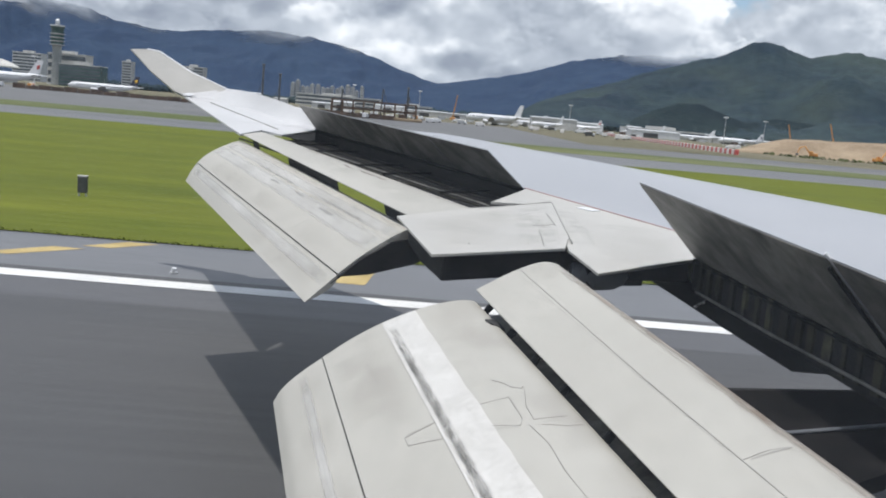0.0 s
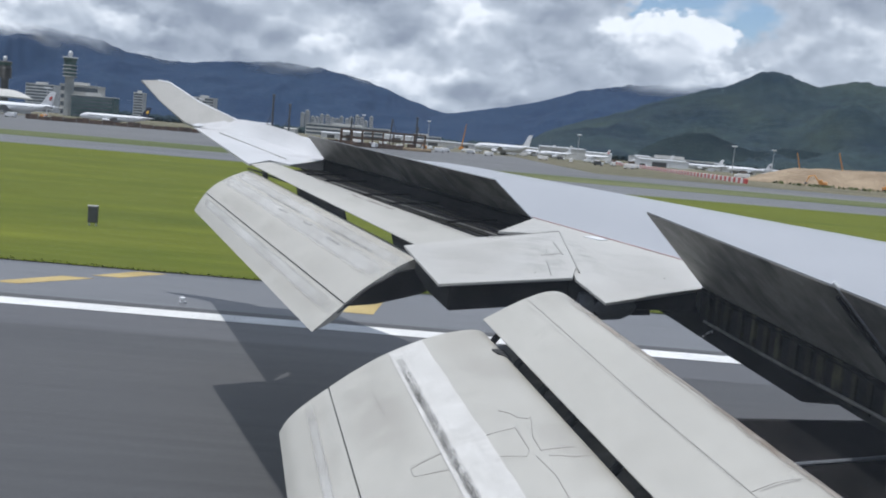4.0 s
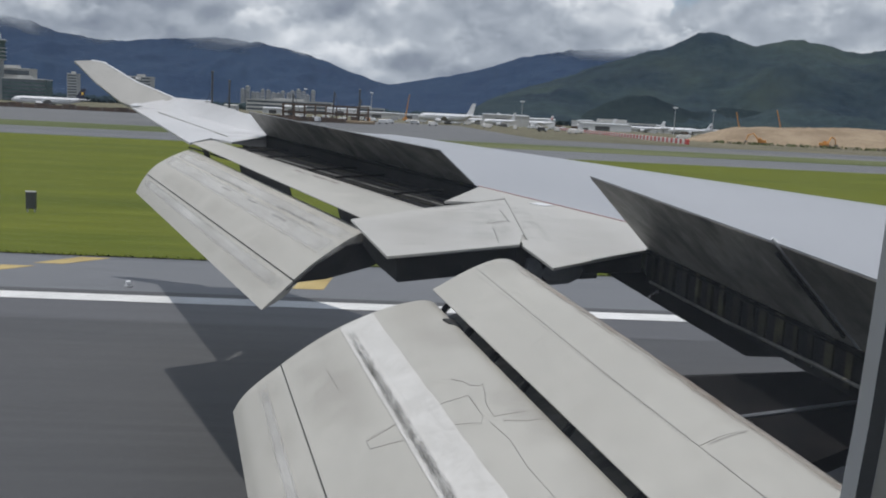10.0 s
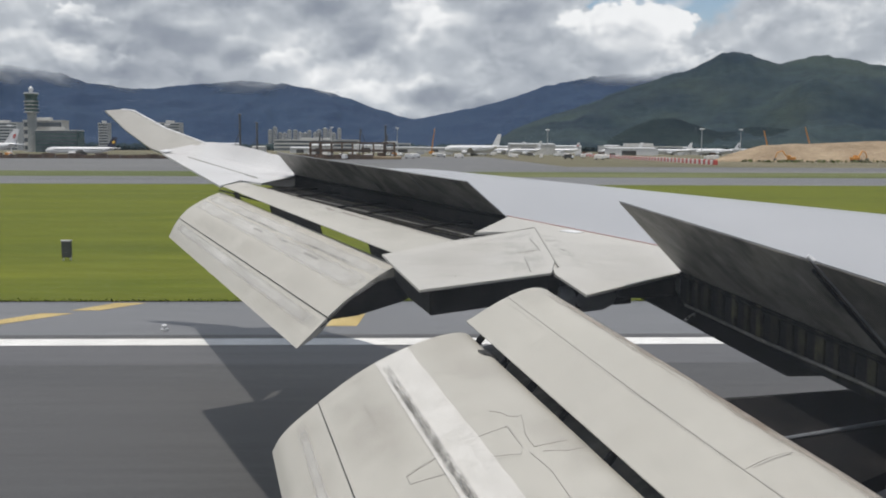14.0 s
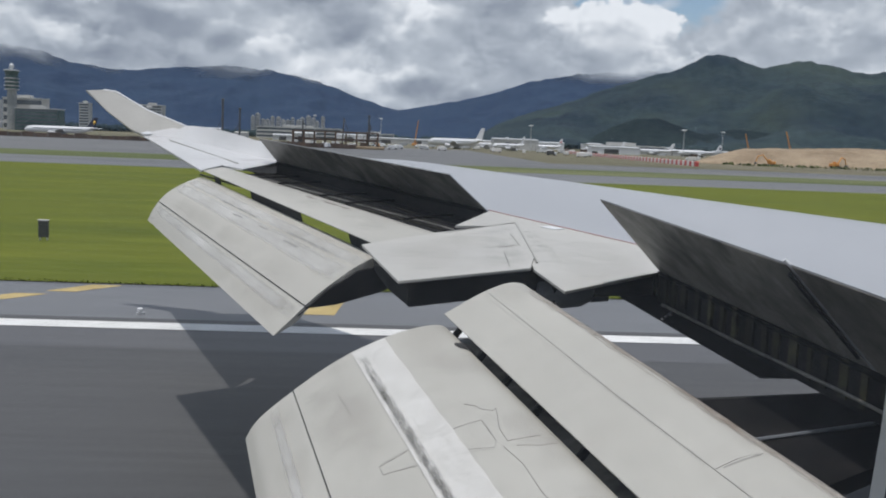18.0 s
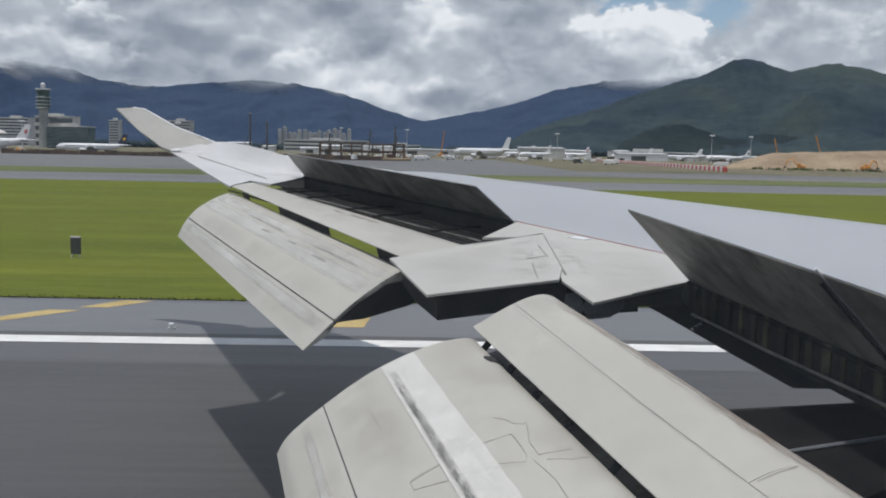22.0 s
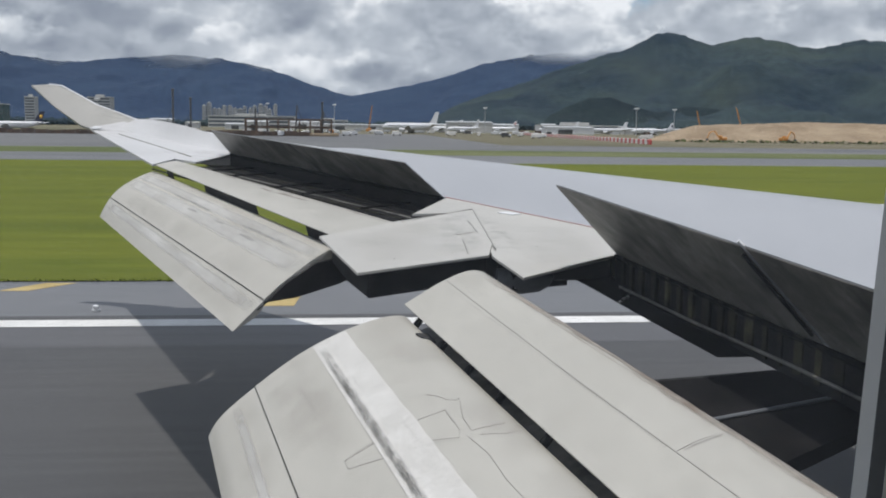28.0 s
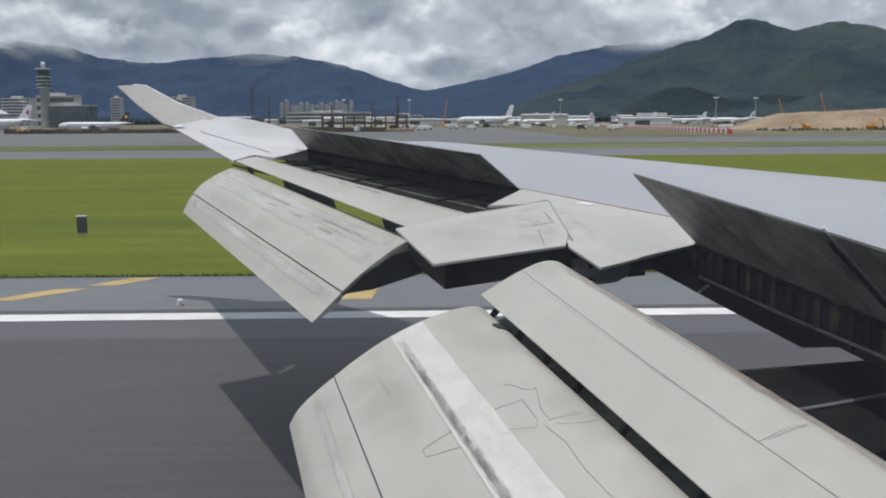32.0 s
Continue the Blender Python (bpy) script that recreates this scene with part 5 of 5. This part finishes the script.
def control_tower(label, px, dist, tall, shaft_mat, cab_mat, rim):
    t = empty("control_tower", label, "control tower", place(px, dist), dist, 0, 0, "control towers")

    def lathe(name, prof, material, sides=16, lab="", parent=t):
        bm = bmesh.new()
        rings = [[bm.verts.new((r * math.cos(2 * math.pi * k / sides), r * math.sin(2 * math.pi * k / sides), z)) for k in range(sides)] for r, z in prof]
        for a, b in zip(rings, rings[1:]):
            for k in range(sides):
                bm.faces.new((a[k], a[(k + 1) % sides], b[(k + 1) % sides], b[k]))
        bm.faces.new(rings[0][::-1])
        bm.faces.new(rings[-1])
        return part(name, bm, material, parent, lab)

    s = tall / 60
    lathe("shaft", [(4.6 * s, 0), (4.2 * s, tall * 0.3), (4.0 * s, tall * 0.60)], shaft_mat, lab="tapered concrete shaft")
    for i in range(4):
        z = tall * (0.60 + 0.055 * i)
        lathe("balcony_ring", [(rim * s, z), (rim * 1.06 * s, z + tall * 0.008), (rim * s, z + tall * 0.016)], shaft_mat)
        lathe("window_drum", [(rim * 0.86 * s, z + tall * 0.016), (rim * 0.88 * s, z + tall * 0.055)], cab_mat)
    lathe("cab", [(rim * 0.8 * s, tall * 0.82), (rim * 1.0 * s, tall * 0.885)], M_glass, 12, "slanted glass control cab")
    lathe("cab_roof", [(rim * 1.08 * s, tall * 0.885), (rim * 1.0 * s, tall * 0.905), (rim * 0.3 * s, tall * 0.915)], shaft_mat, 12)
    lathe("radome", [(1.2 * s, tall * 0.915), (2.0 * s, tall * 0.94), (2.0 * s, tall * 0.975), (0.9 * s, tall * 1.0)], M_white, 12, "small white radar dome")
    part("mast", tube([(1.5 * s, 0, tall * 0.915), (1.5 * s, 0, tall * 1.04)], 0.12, 6), M_dark, t)
    return t


control_tower("pale concrete control tower with a green glass cab", 68, 985, 66, M_tower, M_glass, 6.4)
control_tower("dark control tower with stacked balconies", -45, 960, 54, M_dark, M_dark, 7.6)

# terminal with a vaulted roof
term = empty("terminal_building", "long airport terminal with a pale vaulted roof", "terminal", place(-390, 720), 720, 0, -6)
VN, VW = 9, 36.0
for k in range(VN):
    x0 = -VN * VW / 2 + k * VW
    bm = bmesh.new()
    rows = []
    for i in range(13):
        a = i / 12
        z = 12.0 + 5.5 * math.sin(math.pi * a)
        rows.append([bm.verts.new((x0 + VW * a, y, z + dz)) for y, dz in ((-26, 0), (30, 0), (30, -0.9), (-26, -0.9))])
    for p, q in zip(rows, rows[1:]):
        for i in range(4):
            bm.faces.new((p[i], p[(i + 1) % 4], q[(i + 1) % 4], q[i]))
    bm.faces.new(rows[0])
    bm.faces.new(rows[-1][::-1])
    part("roof_vault", bm, M_roof, term)
    part("glass_wall", box(x0 + 1, x0 + VW - 1, -20, -19.5, 4.5, 12.2), M_glass, term)
    part("base_wall", box(x0, x0 + VW, -20.5, 28, -0.2, 4.5, 0.1), M_pgrey, term)
    part("column", tube([(x0, -24, -0.2), (x0, -24, 12)], 0.7, 10), M_concrete, term)
for k in range(5):
    part("jet_bridge", box(-130 + k * 62, -126 + k * 62, -44, -20, 4.2, 7.2, 0.2), M_pgrey, term)
    part("bridge_leg", box(-129 + k * 62, -127 + k * 62, -42, -40, -0.2, 4.2, 0.1), M_dark, term)

# construction frame
site = empty("construction_frame", "half-built dark steel and concrete frame", "building site", place(622, 470), 470, 0, 3)
random.seed(21)
post_me = finish(box(-0.35, 0.35, -0.35, 0.35, -0.1, 8.2, 0.05), "post", M_rust)
beam_me = finish(box(0, 5.2, -0.3, 0.3, -0.35, 0.35, 0.05), "beam", M_rust)
for i in range(9):
    for j in range(2):
        shared("post", post_me, site, Matrix.Translation((-21 + i * 5.2, j * 9, 0)))
        if i < 8:
            shared("beam", beam_me, site, Matrix.Translation((-21 + i * 5.2, j * 9, 4.0)))
            shared("beam", beam_me, site, Matrix.Translation((-21 + i * 5.2, j * 9, 8.0)))
part("deck", box(-21.5, 21, -0.5, 9.5, 4.4, 4.8, 0.05), M_rust, site)
part("rubble_base", box(-24, 24, -2, 12, -0.1, 1.4, 0.3), M_sand, site)
for k, (x, z) in enumerate(((-17, 13), (3, 15), (16, 12))):
    part("piling_mast", tube([(x, 5, 0), (x + 0.8, 5, z)], 0.4, 6), M_dark, site)
    part("mast_stay", tube([(x + 0.8, 5, z), (x + 6, 5, 0)], 0.12, 5), M_dark, site)



def piling_rig(px, dist, tall):
    rig = empty("piling_rig", "tall dark piling mast on tracks", "piling rig", place(px, dist), dist, 0, 0, "piling rigs")
    for side in (-1.4, 1.4):
        part("track", box(-2.4, 2.4, side - 0.4, side + 0.4, 0, 1.0, 0.2), M_rubber, rig)
    part("body", box(-2.2, 1.6, -1.4, 1.4, 1.0, 3.0, 0.2), M_rust, rig)
    part("mast", tube([(2.2, 0, 0.2), (2.2, 0, tall)], 0.45, 6), M_dark, rig)
    part("mast_stay", tube([(-1.8, 0, 3.0), (2.0, 0, tall * 0.62)], 0.14, 5), M_dark, rig)
    part("mast_head", box(1.6, 2.9, -0.5, 0.5, tall, tall + 0.8, 0.1), M_dark, rig)


piling_rig(417, 440, 20)
piling_rig(447, 470, 17)
piling_rig(672, 520, 17)

# rusty hoarding round the building site
hoarding = empty("site_hoarding", "long low rust-brown hoarding along the building site", "hoarding", 0, 0, 0)
random.seed(52)
panel_me = finish(box(-2.9, 2.9, -0.08, 0.08, 0.1, 2.3, 0.03), "hoarding_panel", M_rust)
post_h = finish(box(-0.1, 0.1, -0.14, 0.02, -0.1, 2.5, 0.02), "hoarding_post", M_dark)
for k in range(30):
    x, y = -196 + 6.0 * k, 455 + 0.35 * k
    shared("hoarding_panel", panel_me, hoarding, Matrix.Translation((x, y, 0)) @ Matrix.Diagonal((1, 1, random.uniform(0.7, 1.1), 1)))
    shared("hoarding_post", post_h, hoarding, Matrix.Translation((x + 3.0, y, 0)))

# red and white barrier row across the apron
fence = empty("barrier_row", "row of alternating red and white water-filled barriers", "barrier", 0, 0, 0)
red_me = finish(slab([(-1.15, -0.5, 0.9), (1.15, -0.5, 0.9), (1.15, 0.5, 0.9), (-1.15, 0.5, 0.9)], 0.95, 0.08), "barrier_block", M_bred)
white_me = finish(slab([(-1.15, -0.5, 0.9), (1.15, -0.5, 0.9), (1.15, 0.5, 0.9), (-1.15, 0.5, 0.9)], 0.95, 0.08), "barrier_block", M_bwhite)
p0, p1 = Vector((109, 338, 0)), Vector((128, 720, 0))
for k in range(112):
    f = (k / 112) ** 1.0
    p = p0.lerp(p1, f)
    shared("barrier_block", white_me if k % 2 else red_me, fence, Matrix.Translation(p) @ pose(0, 0, 0, 0, 0, 86) @ Matrix.Diagonal((1.55, 1, 2.0, 1)))

# sand heap of the reclamation works
bm = bmesh.new()
NX, NY = 260, 30
grid = []
for i in range(NX + 1):
    u = i / NX
    col = []
    for j in range(NY + 1):
        v = j / NY
        y = 430 + 110 * v
        x = 134 + 470 * u + 0.45 * (y - 430)
        ramp = min(1, u / 0.05) ** 0.7 * (0.72 + 0.28 * min(1, u / 0.16))
        top = 9.4 + 1.4 * noise.noise(Vector((x * 0.018, y * 0.01, 3))) + 0.9 * noise.noise(Vector((x * 0.11, y * 0.05, 8))) + 0.4 * noise.noise(Vector((x * 0.4, y * 0.2, 2)))
        foot = v + 0.05 * noise.noise(Vector((x * 0.05, 0.5, 6)))
        z = ramp * top * max(0.0, min(1, foot / 0.30)) ** 0.8 * (1 if v < 0.8 else (1 - v) / 0.2)
        face = math.sin(math.pi * min(1, v / 0.34))
        gully = noise.ridged_multi_fractal(Vector((x * 0.06, y * 0.012, 4)), 0.9, 2.0, 4, 0.9, 2.0)
        z += ramp * face * (0.9 * (gully - 1.0) + 0.5 * noise.noise(Vector((x * 0.3, y * 0.3, 5))))
        col.append(bm.verts.new((x, y, z if j not in (0, NY) and i else -0.3)))
    grid.append(col)
for a, b in zip(grid, grid[1:]):
    for j in range(NY):
        bm.faces.new((a[j], b[j], b[j + 1], a[j + 1]))
tagged(part("sand_heap", bm, M_sand, smooth=80), "long heap of tan sand and fill", "sand heap", kind="stuff")
bm = bmesh.new()
random.seed(31)
for k in range(260):
    x, y = random.uniform(150, 420), random.uniform(395, 432)
    s = random.uniform(0.3, 1.3)
    q = Matrix.Translation((x, y, s * 0.2)) @ Euler((random.random(), random.random(), random.random() * 6)).to_matrix().to_4x4()
    add_box(bm, -s * 0.8, s * 0.8, -s * 0.5, s * 0.5, -s * 0.4, s * 0.4, q)
tagged(part("rubble", bm, M_ground), "scattered rubble and fill at the heap's foot", "rubble", kind="stuff")
bm = bmesh.new()
for k in range(500):
    x, y = random.uniform(148, 460), random.uniform(402, 428)
    s = random.uniform(0.4, 1.4)
    q = Matrix.Translation((x, y, 0)) @ Euler((random.uniform(-.4, .4), random.uniform(-.4, .4), random.random() * 6)).to_matrix().to_4x4()
    vs = [bm.verts.new(q @ Vector(c)) for c in ((-s, 0, -0.1), (s, 0, -0.1), (0.4 * s, 0.2, s), (-0.5 * s, -0.2, 0.8 * s))]
    bm.faces.new(vs)
tagged(part("scrub", bm, M_dry), "low weeds and scrub along the works", "scrub", kind="stuff")


def excavator(px, dist, turn):
    e = empty("excavator", "orange tracked excavator on the works", "excavator", place(px, dist), dist, 0, turn)
    for s in (-1.3, 1.3):
        part("track", box(-2.2, 2.2, s - 0.35, s + 0.35, 0, 0.95, 0.25), M_rubber, e)
    part("cabin", box(-0.4, 1.2, 0.2, 1.5, 1.2, 3.1, 0.12), M_orange, e)
    part("body", box(-2.4, 1.0, -1.5, 1.5, 1.0, 2.3, 0.15), M_orange, e)
    part("boom", tube([(0.8, -0.3, 1.8), (3.2, -0.3, 5.0), (5.4, -0.3, 4.2)], 0.3, 6), M_orange, e)
    part("stick", tube([(5.4, -0.3, 4.2), (6.2, -0.3, 1.6)], 0.22, 6), M_orange, e)
    part("bucket", box(5.8, 6.9, -0.9, 0.3, 0.7, 1.7, 0.15), M_dark, e)


excavator(1400, 418, 160)
excavator(1520, 424, 20)


def crane(px, dist, tall, lean):
    c = empty("mobile_crane", "crawler crane with a slender lattice jib", "crane", place(px, dist), dist, 0, 0, "cranes")
    part("carriage", box(-2.5, 2.5, -1.6, 1.6, 0, 2.6, 0.2), M_orange, c)
    for dx, dy in ((-0.5, -0.5), (0.5, -0.5), (0, 0.5)):
        part("jib_chord", tube([(dx, dy, 2.4), (lean + dx * 0.3, dy * 0.3, tall)], 0.16, 5), M_orange, c)
    for i in range(10):
        f, g = i / 10, (i + 1) / 10
        part("jib_brace", tube([(-0.5 + lean * f, -0.5, 2.4 + (tall - 2.4) * f), (0.5 * (1 - g) + lean * g, -0.4, 2.4 + (tall - 2.4) * g)], 0.09, 4), M_orange, c)


crane(1440, 560, 19, -5)
crane(1362, 620, 18, -4)
crane(760, 900, 24, 3)


def light_mast(px, dist, tall):
    m = empty("floodlight_mast", "slender grey apron floodlight mast", "light mast", place(px, dist), dist, 0, 0, "floodlight masts")
    part("pole", tube([(0, 0, -0.1), (0, 0, tall)], 0.3, 8, [0.42, 0.2]), M_pgrey, m)
    part("lamp_ring", box(-1.6, 1.6, -1.6, 1.6, tall, tall + 0.9, 0.2), M_white, m)


for px, dist, tall in ((965, 760, 20), (1240, 700, 20), (700, 820, 22), (300, 640, 20), (585, 900, 24), (30, 600, 18), (1310, 820, 22)):
    light_mast(px, dist, tall)


def van(px, dist, turn, material):
    v = empty("service_van", "white apron service vehicle", "van", place(px, dist), dist, 0, turn, "apron vehicles")
    part("body", box(-2.6, 1.4, -1.0, 1.0, 0.5, 2.5, 0.15), material, v)
    part("cab", box(1.4, 2.7, -0.95, 0.95, 0.5, 1.9, 0.2), M_white, v)
    part("windscreen", box(2.3, 2.72, -0.8, 0.8, 1.3, 1.8, 0.05), M_window, v)
    for x in (-1.7, 1.8):
        for s in (-0.95, 0.95):
            part("wheel", tube([(x, s - 0.12, 0.42), (x, s + 0.12, 0.42)], 0.42, 10), M_rubber, v)


random.seed(44)
for k in range(16):
    van(random.choice((random.uniform(990, 1100), random.uniform(1170, 1350), random.uniform(560, 800), random.uniform(-40, 180))), random.uniform(430, 640), random.uniform(0, 360), random.choice((M_white, M_white, M_bwhite, M_orange)))

for k in range(26):
    van(540 + k * 22 + random.uniform(-9, 9), random.uniform(500, 760), random.choice((0, 180, 90)) + random.uniform(-12, 12), random.choice((M_white, M_white, M_bwhite, M_pgrey, M_dark)))


def container(px, dist, turn, material):
    c = empty("cargo_container", "steel cargo container on the far apron", "container", place(px, dist), dist, 0, turn, "cargo containers")
    part("body", box(-3.0, 3.0, -1.2, 1.2, 0.1, 2.7, 0.06), material, c)
    for x in (-2.8, 2.8):
        part("corner_post", box(x - 0.12, x + 0.12, -1.24, -1.1, 0.0, 2.75, 0.02), M_dark, c)
    part("door_bar", box(-0.05, 0.05, -1.25, -1.2, 0.3, 2.5, 0), M_pgrey, c)


for k in range(14):
    container(700 + k * 46 + random.uniform(-16, 16), random.uniform(800, 900), random.uniform(-10, 10), random.choice((M_white, M_pgrey, M_rust, M_navy, M_block)))

# ---- by the runway ----
for pts, lab in (([(-14.2, 30.3), (-13.3, 30.3), (-11.6, 32.4), (-12.7, 32.4)], "slanted yellow shoulder bar"), ([(-11.9, 33.0), (-10.9, 33.0), (-9.7, 34.6), (-10.8, 34.6)], "slanted yellow shoulder bar"), ([(-2.75, 30.0), (-1.75, 30.0), (-1.45, 34.4), (-2.40, 34.4)], "slanted yellow shoulder bar")):
    tagged(part("shoulder_bar", slab([(x, y, 0.004) for x, y in pts], 0.006, 0), M_yellow), lab, "marking", "shoulder bars", "structure")
sign = empty("runway_sign", "small dark board on the grass seen from behind", "sign", -17.2, 47.5, 0.03, 4)
part("board", box(-0.24, 0.24, -0.1, 0.1, 0.15, 1.0, 0.03), M_dark, sign)
for x in (-0.17, 0.17):
    part("leg", tube([(x, 0, -0.02), (x, 0, 0.2)], 0.04, 6), M_pgrey, sign)
part("edge_frame", box(-0.27, 0.27, -0.03, 0.03, 0.98, 1.04, 0.01), M_pgrey, sign)


def edge_light(x, y):
    e = empty("edge_light", "low runway edge light with a pale glass dome", "runway light", x, y, 0, 0, "runway edge lights")
    part("base", tube([(0, 0, -0.01), (0, 0, 0.05)], 0.13, 10), M_pgrey, e)
    part("stem", tube([(0, 0, 0.045), (0, 0, 0.10)], 0.04, 8), M_pgrey, e)
    part("dome", tube([(0, 0, 0.10), (0, 0, 0.17), (0, 0, 0.20)], 0.09, 8, [0.09, 0.09, 0.03]), M_white, e)


for x in (-28, -7.7, 32):
    edge_light(x, 29.3)
for x in (-36, 40):
    edge_light(x, 33.9)

# longer tufts along the mown edge
bm = bmesh.new()
random.seed(5)
for k in range(3000):
    x = random.uniform(-45, 45)
    y = 34.8 + abs(random.gauss(0, 0.25))
    h = random.uniform(0.02, 0.08)
    a = random.uniform(0, 6.28)
    w = random.uniform(0.03, 0.07)
    c, s = math.cos(a) * w, math.sin(a) * w
    bm.faces.new([bm.verts.new(p) for p in ((x - c, y - s, 0.02), (x + c, y + s, 0.02), (x + c * 0.2 + random.uniform(-.05, .05), y + random.uniform(-.05, .05), 0.02 + h))])
tagged(part("grass_tufts", bm, M_grass), "longer grass tufts along the mown edge", "grass", kind="stuff")

# far clutter: low sheds along the field and woods at the hills' foot
random.seed(77)
for k in range(16):
    px, d = 395 + k * 61 + random.uniform(-18, 18), random.uniform(820, 1180)
    w, h = random.uniform(14, 46), random.uniform(4.5, 9.5)
    sh = empty("apron_shed", random.choice(("low pale metal shed beyond the apron", "low grey service shed beyond the apron")), "shed", place(px, d), d, 0, random.uniform(-8, 8), "apron sheds")
    part("wall", box(-w / 2, w / 2, -6, 6, -0.1, h, 0.05), random.choice((M_concrete, M_pgrey, M_block, M_white)), sh)
    part("roof", slab([(-w / 2 - 0.4, -6.4, h + 0.3), (w / 2 + 0.4, -6.4, h + 0.3), (w / 2 + 0.4, 6.4, h + 1.2), (-w / 2 - 0.4, 6.4, h + 1.2)], 0.3, 0), random.choice((M_white, M_pgrey, M_roof)), sh)
    part("shutter", box(-w * 0.25, w * 0.05, -6.12, -6.0, 0, h * 0.7), M_dark, sh)
clump = bmesh.new()
bmesh.ops.create_icosphere(clump, subdivisions=1, radius=1.0)
base_v = [v.co.copy() for v in clump.verts]
base_f = [[v.index for v in f.verts] for f in clump.faces]
clump.free()
verts, faces = [], []
for k in range(1500):
    bd, d = random.uniform(-32, 36), random.uniform(1650, 1900)
    s = random.uniform(5, 10)
    c = Vector((d * math.sin(radians(bd)), d * math.cos(radians(bd)), s * 0.45))
    o = len(verts)
    for v in base_v:
        verts.append(c + Vector((v.x * s * random.uniform(0.8, 1.5), v.y * s, v.z * s * random.uniform(0.6, 1.1))))
    faces += [[i + o for i in f] for f in base_f]
wood = bpy.data.meshes.new("far_woods")
wood.from_pydata(verts, [], faces)
wood.materials.append(M_hill)
tagged(new("far_woods", wood), "belt of dark trees along the foot of the hills", "woods", kind="stuff")
